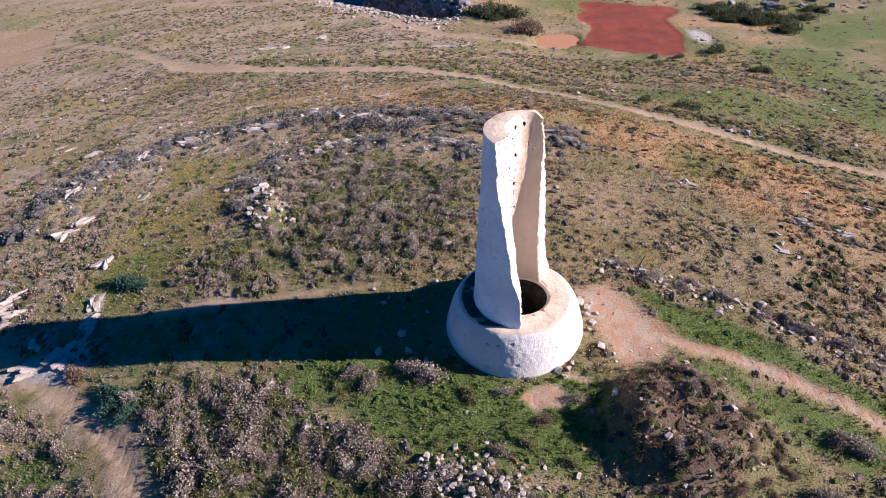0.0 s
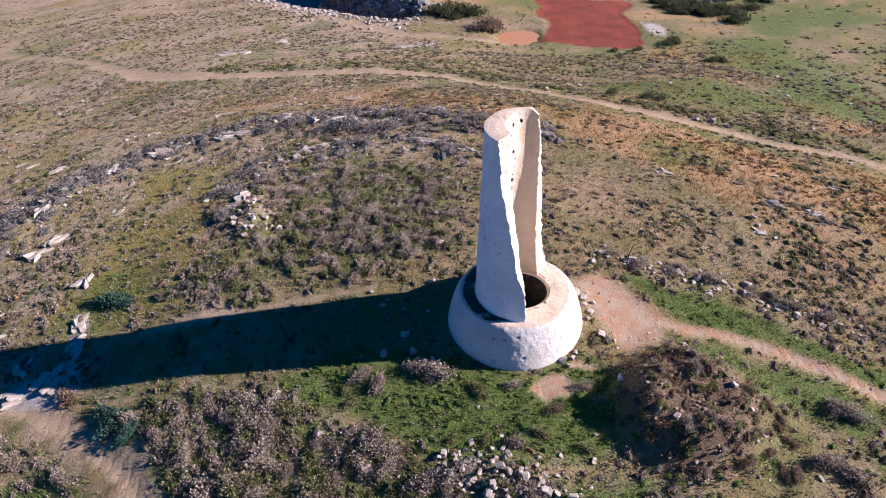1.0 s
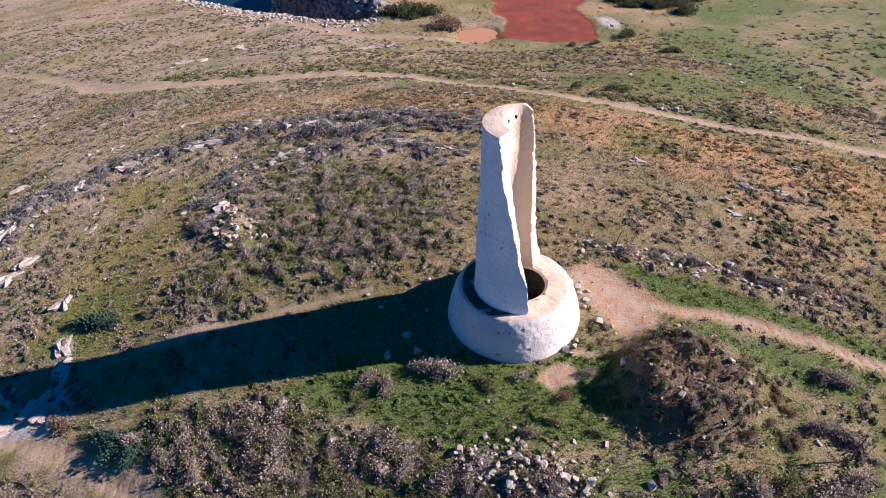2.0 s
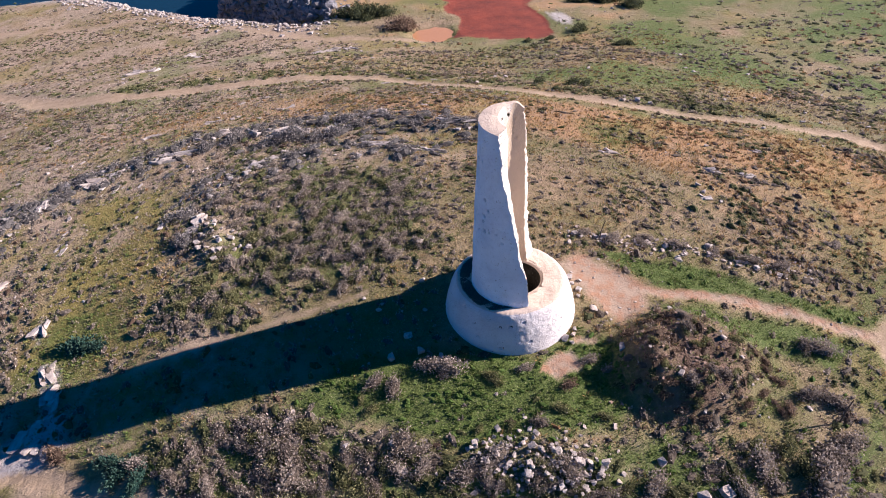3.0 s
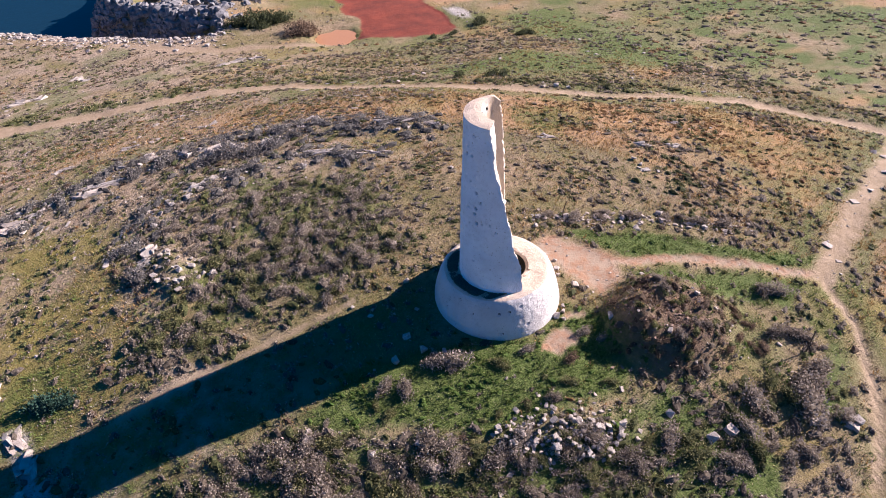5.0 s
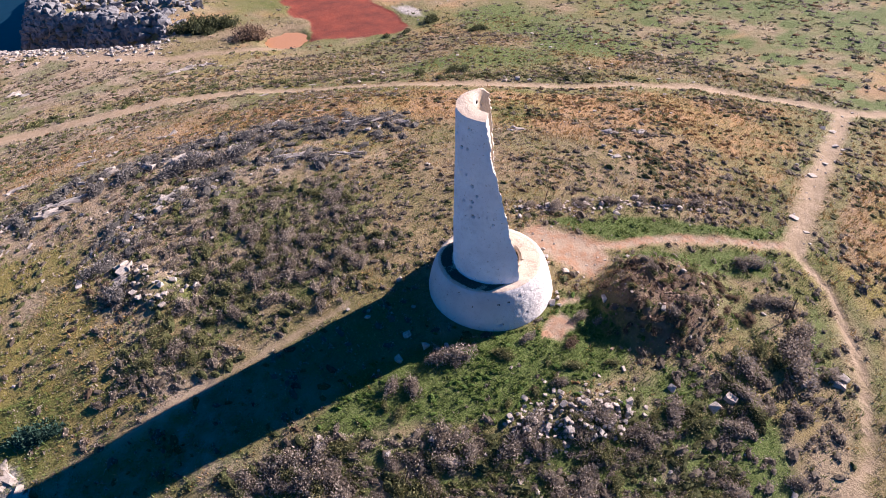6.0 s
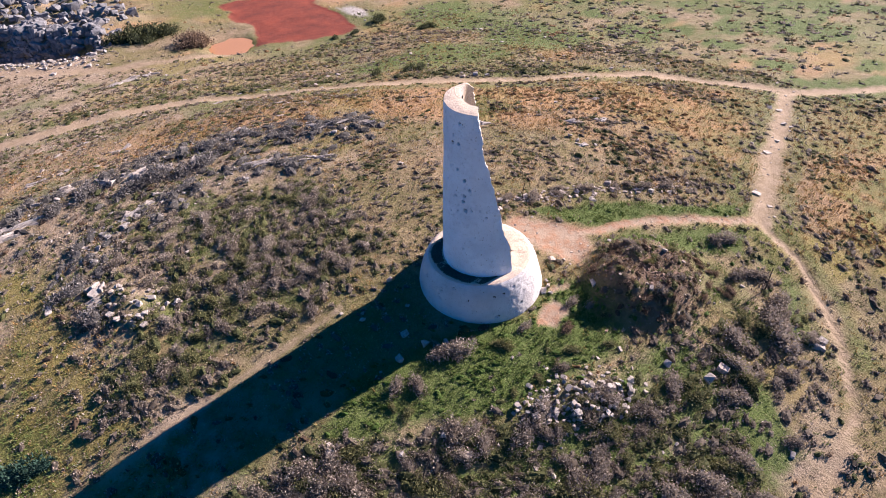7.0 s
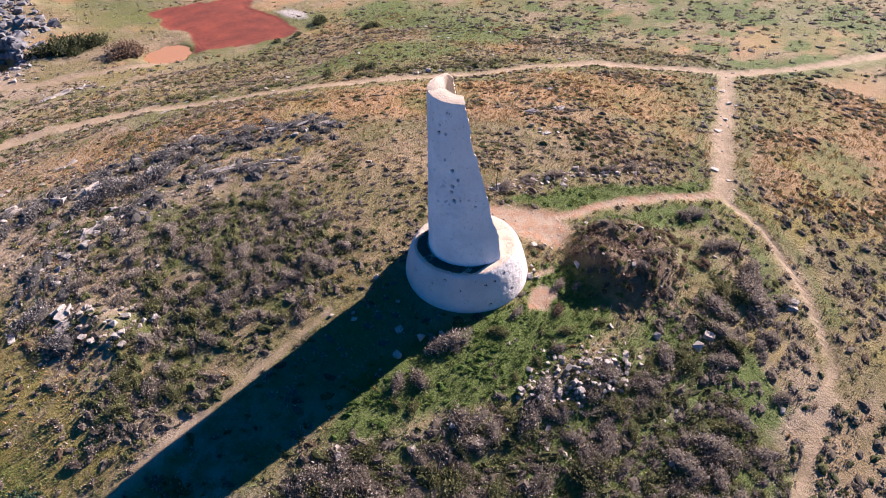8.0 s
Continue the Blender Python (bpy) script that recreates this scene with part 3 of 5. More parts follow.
    zz = np.repeat(z[:, None], cols, 1)
    # uneven, slightly dished crown
    lift = 0.06 * np.sin(a - 0.6) + 0.015 * vnoise(a * 4, a * 0, 98)
    lift = lift - 0.28 * (1 - step(0, 17, np.degrees(a) - 60)) ** 1.5
    zz = zz + lift * step(TOP - 1.0, TOP, zz)
    v = np.stack([TOWER_X + r * np.cos(a), TOWER_Y + r * np.sin(a), zz], -1).reshape(-1, 3)
    f = grid_faces(rows, cols, True)
    kind_row = np.concatenate([np.zeros(n_out), np.full(n_edge, 1), np.full(n_in, 2), np.full(n_edge, 1)]).astype(int)
    kind_row[n_out - 1] = 1
    kinds = np.tile(kind_row, rows - 1)
    # inner skin's sunlit side is painted in bright rubble, its shaded side beige
    ca = np.degrees(np.concatenate([a[:-1].ravel()]))
    cz = zz[:-1].ravel()
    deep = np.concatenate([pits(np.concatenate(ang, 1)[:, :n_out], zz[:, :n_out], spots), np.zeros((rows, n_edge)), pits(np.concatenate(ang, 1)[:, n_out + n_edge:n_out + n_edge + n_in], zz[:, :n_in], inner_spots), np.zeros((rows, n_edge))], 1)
    sunlit_inside = (kinds == 2) & (ca + 6 * vnoise(cz * 3, ca * 0.1, 99) > 84 + (9.85 - cz) * 4.5) & (cz > 2.2)
    kinds = np.where(sunlit_inside, 1, kinds)
    # hole faces get the near-black material: their shade is in the colour
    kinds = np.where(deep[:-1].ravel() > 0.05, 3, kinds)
    for name, keep, label in (("outer_wall", (kinds == 0) | (kinds == 3), "tall tapering whitewashed wall, tinted shade-blue, with small holes painted dark"), ("broken_edge_and_lit_wall", kinds == 1, "bright rubble where the wall broke away, and the sunlit inner wall painted bright"), ("inner_wall", kinds == 2, "smooth beige plaster painted on the shaded side inside the shaft")):
        part(name, mesh_of(name, *picked(v, f[keep]), [PLASTER, RUBBLE_AND_LIT, INNER_PLASTER, PIT], kinds[keep], True), tower, label)
    # crown: a ring of quads across the wall's thickness
    top = (rows - 1) * cols
    m = 60
    uo = np.linspace(0, n_out - 1, m).round().astype(int)
    ui = (n_out + n_edge + np.linspace(n_in - 1, 0, m).round()).astype(int)
    across = 7
    outer, inner = v[top + uo], v[top + ui]
    s = np.linspace(0, 1, across)[None, :, None]
    crown = outer[:, None] * (1 - s) + inner[:, None] * s
    crown[:, :, 2] += 0.025 * np.sin(math.pi * np.linspace(0, 1, across))[None] + 0.012 * vnoise(crown[:, :, 0] * 4, crown[:, :, 1] * 4, 101) * np.array([0, 1, 1, 1, 1, 1, 0])[None]
    crown[:, :, 2] += 0.004
    part("crown", mesh_of("crown", crown.reshape(-1, 3), grid_faces(m, across), [LEDGE], None, True), tower, "sunlit worn mortar crown of the wall")
    # pedestal: a battered drum with a rounded shoulder and a shaft hole
    prof = np.array([(3.22, -0.7), (3.15, 0.0), (3.02, 0.6), (2.88, 1.1), (2.76, 1.42), (2.64, 1.64), (2.53, 1.76), (2.42, 1.80), (1.6, 1.80), (1.27, 1.79), (1.19, 1.70), (1.17, 1.2), (1.22, -3.0), (0.0, -3.02)])
    t = np.concatenate([[0], np.cumsum(np.hypot(*np.diff(prof, axis=0).T))])
    s = np.linspace(0, t[-1], 190)
    pr, pz = np.interp(s, t, prof[:, 0]), np.interp(s, t, prof[:, 1])
    k = np.ones(3) / 3
    pr[1:-1], pz[1:-1] = np.convolve(pr, k, "valid"), np.convolve(pz, k, "valid")
    na = 300
    a = np.linspace(0, 360, na, endpoint=False)
    aa, rr = np.meshgrid(a, pr)
    zz = np.repeat(pz[:, None], na, 1)
    hole = rr < 1.5
    drum_spots = [(-185 + 12.5 * i + 3 * math.sin(5.1 * i), 1.25 + 0.22 * math.sin(3.7 * i), 0.03 + 0.03 * abs(math.sin(2.3 * i)), 0.10) for i in range(8)]
    drum_spots += [(-175, 0.7, 0.06, 0.12), (-140, 0.5, 0.05, 0.12), (-120, 0.15, 0.08, 0.14), (-95, 0.45, 0.05, 0.12), (-62, 0.9, 0.05, 0.1), (-30, 1.0, 0.05, 0.1), (-200, 1.2, 0.07, 0.14), (-215, 0.9, 0.06, 0.14)]
    side = (zz < 1.6) & ~hole
    rr = rr + 0.014 * fbm(np.cos(np.radians(aa)) * 3 + 7, np.sin(np.radians(aa)) * 3 + zz * 1.1, 0.7, 111) * (rr > 1.3) + 0.013 * fbm(np.radians(aa) * 3, zz, 0.16, 113, 2) * (rr > 1.5) - side * pits(aa, zz, drum_spots)
    zz = zz + 0.03 * fbm(rr * np.cos(np.radians(aa)), rr * np.sin(np.radians(aa)), 0.5, 115) * (zz > 1.5)
    cx, cy = np.where(hole, 0.20, 0.0), np.where(hole, -0.10, 0.0)
    v = np.stack([cx + rr * np.cos(np.radians(aa)), cy + rr * np.sin(np.radians(aa)), zz], -1).reshape(-1, 3)
    # drum holes and the well have their shade painted on as well
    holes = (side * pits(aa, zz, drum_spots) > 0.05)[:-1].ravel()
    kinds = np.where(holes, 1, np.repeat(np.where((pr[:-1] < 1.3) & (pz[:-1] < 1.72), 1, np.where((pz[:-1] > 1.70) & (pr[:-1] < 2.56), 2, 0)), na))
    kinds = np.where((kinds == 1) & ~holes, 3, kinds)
    f = grid_faces(len(s), na, True)
    for name, keep, label in (("pedestal", kinds < 2, "battered round pedestal of pitted lime plaster"), ("ledge", kinds == 2, "flat beige mortar ledge round the shaft"), ("well", kinds == 3, "hollow inside the pedestal with its shade painted near black")):
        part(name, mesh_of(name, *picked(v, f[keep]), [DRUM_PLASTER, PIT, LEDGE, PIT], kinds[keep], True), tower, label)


build_tower()


# ---- stones ----
def hull_mesh(name, seed, points, boxy, materials):
    """A broken block: the hull of points on a boxy ellipsoid, about one metre across."""
    r = np.random.RandomState(seed)
    p = r.normal(size=(points, 3))
    p /= np.linalg.norm(p, axis=1)[:, None]
    p = np.sign(p) * np.abs(p) ** boxy
    p *= 0.5 * (0.8 + 0.3 * r.rand(points, 1))
    bm = bmesh.new()
    for q in p:
        bm.verts.new(q)
    bmesh.ops.convex_hull(bm, input=bm.verts)
    bmesh.ops.delete(bm, geom=[v for v in bm.verts if not v.link_faces], context="VERTS")
    bmesh.ops.triangulate(bm, faces=bm.faces)
    me = bpy.data.meshes.new(name)
    bm.to_mesh(me)
    bm.free()
    for m in materials:
        me.materials.append(m)
    return me


STONES = [hull_mesh("stone", 200 + i, 13 + 2 * (i % 3), 0.48, [STONE]) for i in range(14)]


GREY_STONES = []
for source in STONES:
    grey_copy = source.copy()
    grey_copy.materials.clear()
    grey_copy.materials.append(OUTCROP)
    GREY_STONES.append(grey_copy)


def lay_stone(x, y, size, label, group, flat=0.65, lift=0.0):
    shelf = STONES + STONES + GREY_STONES if "heap" in group or "mound" in group else STONES
    ob = new("stone", shelf[rng.randint(len(shelf))])
    sx, sy, sz = size * rng.uniform(0.8, 1.25), size * rng.uniform(0.7, 1.0), size * flat * rng.uniform(0.75, 1.15)
    z = float(height(np.array([x]), np.array([y]))[0])
    ob.matrix_world = pose(x, y, z + 0.22 * sz + lift, rng.uniform(-16, 16), rng.uniform(-16, 16), rng.uniform(0, 360)) @ Matrix.Diagonal((sx, sy, sz, 1))
    return tagged(ob, label, "stone", group)


def stones_within(points, count, low, high, label, group, layers=0.0):
    xs, ys = zip(*points)
    made = 0
    while made < count:
        x, y = rng.uniform(min(xs), max(xs)), rng.uniform(min(ys), max(ys))
        if inside(np.array([x]), np.array([y]), points, 0.3)[0] < rng.rand():
            continue
        lay_stone(x, y, low + (high - low) * rng.rand() ** 2.2, label, group, lift=layers * rng.rand() ** 2)
        made += 1


def stones_along(points, count, spread, low, high, label, group):
    seg = np.array(points, float)
    t = np.concatenate([[0], np.cumsum(np.hypot(*np.diff(seg, axis=0).T))])
    for s in rng.rand(count) * t[-1]:
        x, y = np.interp(s, t, seg[:, 0]) + rng.normal() * spread, np.interp(s, t, seg[:, 1]) + rng.normal() * spread
        lay_stone(x, y, low + (high - low) * rng.rand() ** 3, label, group)


def build_stones():
    stones_within(HEAP, 170, 0.14, 0.34, "pale angular limestone block in a loose heap", "stones of the heap", 0.28)
    stones_within(WALL_FALL, 46, 0.18, 0.44, "whitish limestone block fallen from a ruined wall", "stones of the ruined wall", 0.15)
    stones_along([(5.0, 4.3), (6.4, 3.0), (7.7, 1.9), (9.2, 1.4), (11.1, 0.2), (12.4, -0.9), (13.6, -1.8), (15.4, -2.7)], 72, 0.36, 0.14, 0.42, "grey limestone stone in a tumbled field wall", "stones of the field wall")
    for x, y, d in ((3.25, 1.0, 0.42), (3.5, 0.55, 0.36), (3.4, 0.1, 0.30), (3.55, -0.35, 0.34), (3.3, -0.75, 0.28), (3.62, -1.75, 0.36), (3.9, 0.2, 0.24), (1.55, -2.95, 0.42), (1.95, -2.85, 0.34), (1.75, -3.2, 0.3), (2.2, -2.6, 0.26)):
        lay_stone(x, y, d, "sunlit pale stone lying at the foot of the tower", "stones at the tower foot")
    stones_within([(4.2, -4.3), (7.6, -3.8), (9.0, -6.0), (8.2, -8.2), (5.2, -8.4), (3.9, -6.4)], 16, 0.14, 0.32, "dusty limestone rubble on a low spoil mound", "stones of the spoil mound")
    for x, y, d in ((-2.9, 5.9, 0.5), (-2.55, 5.75, 0.3), (-11.2, -2.6, 0.55), (-11.0, -2.2, 0.3), (-7.3, -5.2, 0.35), (2.4, -9.5, 0.42), (3.1, -11.2, 0.5), (4.0, -11.3, 0.55), (-5.2, -0.2, 0.4), (-6.3, -1.1, 0.5),
                    (-4.9, -1.3, 0.45), (-24.7, 2.5, 0.5), (-24.3, 2.2, 0.4), (-24.2, 2.9, 0.35), (-24.9, 2.9, 0.3), (-8.6, -5.9, 0.3), (-7.2, -6.4, 0.35), (-9.1, -4.6, 0.3), (-4.1, -1.9, 0.3), (-3.6, 2.9, 0.3),
                    (20.5, 20.9, 0.6), (19.4, 21.4, 0.5), (21.2, 20.1, 0.4), (26.0, -6.0, 0.3), (24.0, -2.9, 0.3)):
        lay_stone(x, y, d, "single whitish limestone stone lying in the grass", "scattered stones")


build_stones()


def build_path_slabs():
    for x, y in [(31.1, -1.0), (28.9, -3.0), (26.7, -4.2), (25.8, -3.9), (31.1, -1.7), (28.8, -3.6), (23.6, -4.2), (18.1, -6.0), (17.3, -7.2)]:
        lay_stone(x, y, rng.uniform(0.35, 0.65), "flat pale limestone slab worn bare in the dirt path", "slabs of the path", flat=0.18)


build_path_slabs()


def outcrop(x, y, size, turn, meshes, seed, label):
    """A fractured ledge of bedrock: split slabs side by side, half sunk."""
    r = np.random.RandomState(seed)
    z = float(height(np.array([x]), np.array([y]))[0])
    ledge = tagged(new("rock_outcrop"), label, "rock", "limestone outcrops")
    ledge.matrix_world = pose(x, y, z - 0.05 * size[2], 0, 0, turn)
    count = 3 + int(3 * size[1])
    for i in range(count):
        s = np.array([r.uniform(0.5, 0.95), r.uniform(1.6, 3.0) / count, r.uniform(0.45, 0.9)]) * size
        slab = part("slab", meshes[r.randint(len(meshes))], ledge)
        spot = np.array([r.uniform(-0.30, 0.30), -0.42 + 0.84 * (i + 0.6 * r.rand()) / count, r.uniform(-0.12, 0.12)]) * size
        slab.matrix_basis = Matrix.LocRotScale(spot, Euler((r.normal() * 0.15, r.normal() * 0.12, r.normal() * 0.32)), s)
    return ledge


def build_outcrops():
    spots = [(-22.0, 3.7, 1.5, 0.8, 0.35, 70), (-22.6, 5.4, 1.7, 0.8, 0.4, 100), (-23.4, 8.6, 1.5, 0.7, 0.4, 95), (-27.3, 11.9, 1.6, 0.7, 0.5, 55), (-26.4, 13.3, 1.8, 0.7, 0.5, 50),
             (-27.8, 6.5, 2.4, 0.7, 0.5, 40), (-26.9, 5.4, 1.8, 0.6, 0.45, 35), (-27.4, 4.4, 1.3, 0.5, 0.4, 40), (-24.3, 1.0, 1.6, 1.0, 0.25, 20), (-22.6, 1.6, 1.5, 1.1, 0.25, 60), (-21.6, 0.7, 1.1, 0.9, 0.2, 10),
             (-21.7, 22.3, 2.6, 0.7, 0.6, 22), (-20.6, 22.9, 1.4, 0.5, 0.4, 20), (-16.6, 23.3, 4.2, 0.5, 0.5, 14), (-8.9, 23.6, 1.7, 1.1, 1.2, 10), (-7.2, 23.2, 1.3, 0.9, 1.0, 160), (-5.2, 22.6, 1.2, 0.8, 0.9, 30), (-10.6, 24.2, 1.0, 0.8, 0.7, 0),
             (-10.9, 19.2, 2.0, 0.55, 0.5, 20), (-9.9, 19.6, 1.2, 0.5, 0.4, 30), (-14.8, 14.3, 1.2, 0.9, 1.1, 40), (-15.2, 13.2, 0.9, 0.7, 0.7, 0), (-30.0, 22.6, 1.3, 0.6, 0.5, 30), (4.1, 19.6, 2.6, 0.4, 0.4, -32), (6.2, 18.3, 2.0, 0.4, 0.35, -34),
             (-2.2, 18.4, 2.8, 0.35, 0.35, -26), (0.6, 16.2, 2.2, 0.35, 0.35, -38), (17.6, 7.6, 1.3, 0.5, 0.35, -40), (15.2, 4.8, 1.2, 0.45, 0.3, -35), (19.5, 6.4, 1.4, 0.4, 0.35, -45), (12.5, 12.2, 1.1, 0.4, 0.3, -30), (22.5, 9.4, 1.2, 0.5, 0.3, -40),
             (-22.2, 50.6, 2.6, 1.0, 0.7, 10), (-20.4, 51.0, 2.0, 0.8, 0.6, 20), (-1.0, 49.6, 2.6, 0.9, 0.6, 10), (-2.6, 49.0, 1.8, 0.8, 0.5, 20), (1.0, 49.4, 1.6, 0.8, 0.5, 0), (-17.4, 57.4, 2.0, 0.8, 0.5, 30), (-16.2, 56.4, 1.4, 0.6, 0.4, 10), (-14.0, 30.5, 1.8, 0.45, 0.3, 15), (-18.6, 29.6, 2.2, 0.5, 0.35, 20), (-8.0, 30.6, 1.6, 0.4, 0.3, 5),
             (8.6, -13.4, 1.0, 0.7, 0.45, 80), (7.4, -12.6, 0.8, 0.6, 0.4, 30), (-1.0, 24.4, 1.5, 0.8, 0.6, 170), (-13.2, 25.4, 1.6, 0.7, 0.7, 10), (-25.0, 20.6, 1.7, 0.6, 0.6, 45), (-28.4, 16.2, 1.6, 0.6, 0.6, 60)]
    for i, (x, y, lx, ly, h, turn) in enumerate(spots):
        label = "broken limestone boulder among scrub on the ridge" if h > 0.85 else "pale cracked limestone ledge breaking through the turf" if x < -20 else "grey cracked limestone ledge breaking through the turf"
        outcrop(x, y, np.array([lx, 1.15 * ly, h]), turn, STONES if x < -20 else GREY_STONES, 500 + i, label)


build_outcrops()


def scattered_rocks(name, xs, ys, sizes, flat, material, label, sink=0.2, heading=None):
    """Many broken rocks joined in one mesh."""
    sources = []
    for me in STONES:
        co = np.empty(len(me.vertices) * 3, np.float32)
        me.vertices.foreach_get("co", co)
        idx = np.empty(len(me.polygons) * 3, np.int32)
        me.polygons.foreach_get("vertices", idx)
        sources.append((co.reshape(-1, 3), idx.reshape(-1, 3)))
    zs = height(xs, ys)
    verts, faces, base = [], [], 0
    for i, (x, y, z, d) in enumerate(zip(xs, ys, zs, sizes)):
        co, idx = sources[rng.randint(len(sources))]
        turn = np.array(Euler((rng.uniform(-0.3, 0.3), rng.uniform(-0.3, 0.3), rng.uniform(0, 6.3))).to_matrix())
        if heading is not None:
            turn = np.array(Euler((rng.uniform(-0.1, 0.1), rng.uniform(-0.1, 0.1), heading[i] + 0.25 * rng.normal())).to_matrix())
            d = np.array([d * 1.5, d * 0.6, d])
        s = d * np.array([rng.uniform(0.8, 1.5), rng.uniform(0.7, 1.1), flat * rng.uniform(0.7, 1.2)])
        verts.append((co * s) @ turn.T + (x, y, z + sink * s[2]))
        faces.append(idx + base)
        base += len(co)
    me = mesh_of(name, np.concatenate(verts), np.concatenate(faces), [material])
    return tagged(new(name, me), label, "rocks", kind="stuff")


def build_rock_stuff():
    def along(points, n, spread):
        seg = np.array(points, float)
        t = np.concatenate([[0], np.cumsum(np.hypot(*np.diff(seg, axis=0).T))])
        s = rng.rand(n) * t[-1]
        return np.interp(s, t, seg[:, 0]) + rng.normal(size=n) * spread, np.interp(s, t, seg[:, 1]) + rng.normal(size=n) * spread

    x, y = along(RIDGE, 170, 0.8)
    x2, y2 = along(RIDGE_INNER, 90, 0.7)
    x, y = np.concatenate([x, x2]), np.concatenate([y, y2])
    scattered_rocks("ridge_rocks", x, y, 0.12 + 0.40 * rng.rand(len(x)) ** 3, 0.55, OUTCROP, "broken limestone rocks along a low curved ridge")
    x, y = rng.uniform(-36, 40, 1500), rng.uniform(-16, 60, 1500)
    bare = np.maximum.reduce(zones(x, y)[1:3])
    keep = (fbm(x, y, 6, 131) > 0.02) & (np.hypot(x, y) > 4) & (bare < 0.3) & (height(x, y) > -7)
    x, y = x[keep], y[keep]
    scattered_rocks("field_stones", x, y, 0.08 + 0.32 * rng.rand(len(x)) ** 3, 0.5, STONE, "small pale stones strewn over the hilltop")
    x, y = rng.uniform(-34, 12, 700), rng.uniform(10, 38, 700)
    keep = (fbm(x, y, 5, 133) > 0.05) & (np.hypot(x + 4, y - 6) > 14) & (np.maximum.reduce(zones(x, y)[:3]) < 0.3)
    x, y = x[keep], y[keep]
    scattered_rocks("bedrock_ledges", x, y, 0.14 + 0.50 * rng.rand(len(x)) ** 3, 0.2, OUTCROP, "thin pale ledges of bedrock following the slope", 0.1, np.arctan2(y - 6, x + 4) + math.pi / 2)
    x, y = along(BRANCH, 90, 0.5)
    x2, y2 = along(TO_TOWER, 26, 0.4)
    x3, y3 = rng.uniform(3.4, 6.4, 40), rng.uniform(-3.2, 2, 40)
    x, y = np.concatenate([x, x2, x3]), np.concatenate([y, y2, y3])
    scattered_rocks("path_pebbles", x, y, 0.04 + 0.14 * rng.rand(len(x)) ** 3, 0.4, STONE, "pebbles and clods on the reddish dirt path")
    x, y = along([(5.0, 4.3), (6.4, 3.0), (7.7, 1.9), (9.2, 1.4), (11.1, 0.2), (12.4, -0.9), (13.6, -1.8), (15.4, -2.7)], 190, 0.45)
    scattered_rocks("wall_rubble", x, y, 0.06 + 0.2 * rng.rand(len(x)) ** 2, 0.6, STONE, "small rubble of a tumbled field wall")
    x, y = rng.normal(6.2, 1.5, 230), rng.normal(-6.0, 1.2, 230)
    scattered_rocks("mound_rubble", x, y, 0.05 + 0.15 * rng.rand(len(x)) ** 2, 0.6, CLOD, "dusty rubble on the spoil mound")
    x, y = rng.normal(-2.2, 1.5, 150), rng.normal(-8.0, 0.9, 150)
    scattered_rocks("heap_rubble", x, y, 0.06 + 0.2 * rng.rand(len(x)) ** 2, 0.6, STONE, "small rubble round the stone heap")
    x, y = along(COAST[2:], 2200, 1.7)
    x, y = x - 0.5, y - 0.8
    scattered_rocks("shore_rocks", x, y, 0.12 + 0.55 * rng.rand(len(x)) ** 3, 0.5, OUTCROP, "pale jagged rocks on the rim of the shore")
    x, y = rng.uniform(-14, 10, 900), rng.uniform(67, 104, 900)
    keep = inside(x, y, HEADLAND, 1.0) > 0.3
    x2, y2 = along([(-0.4, 67.8), (-3.4, 73), (-8.0, 80), (-12.4, 87), (-11, 98)], 1500, 1.5)
    x3, y3 = along([(-1.6, 68.2), (-4.6, 73.4), (-9.2, 80), (-13.4, 87), (-12, 98)], 500, 0.9)
    x, y = np.concatenate([x[keep], x2, x3]), np.concatenate([y[keep], y2, y3])
    scattered_rocks("headland_rocks", x, y, 0.35 + 0.95 * rng.rand(len(x)) ** 2, 0.9, CLIFF, "dark rugged cliff rocks across the inlet")
    x, y = rng.uniform(38, 60, 130), rng.uniform(64, 84, 130)
    scattered_rocks("gully_rocks", x, y, 0.4 + 1.2 * rng.rand(130) ** 2, 0.6, CLIFF, "dark rocks in a gully beyond the red earth")


build_rock_stuff()


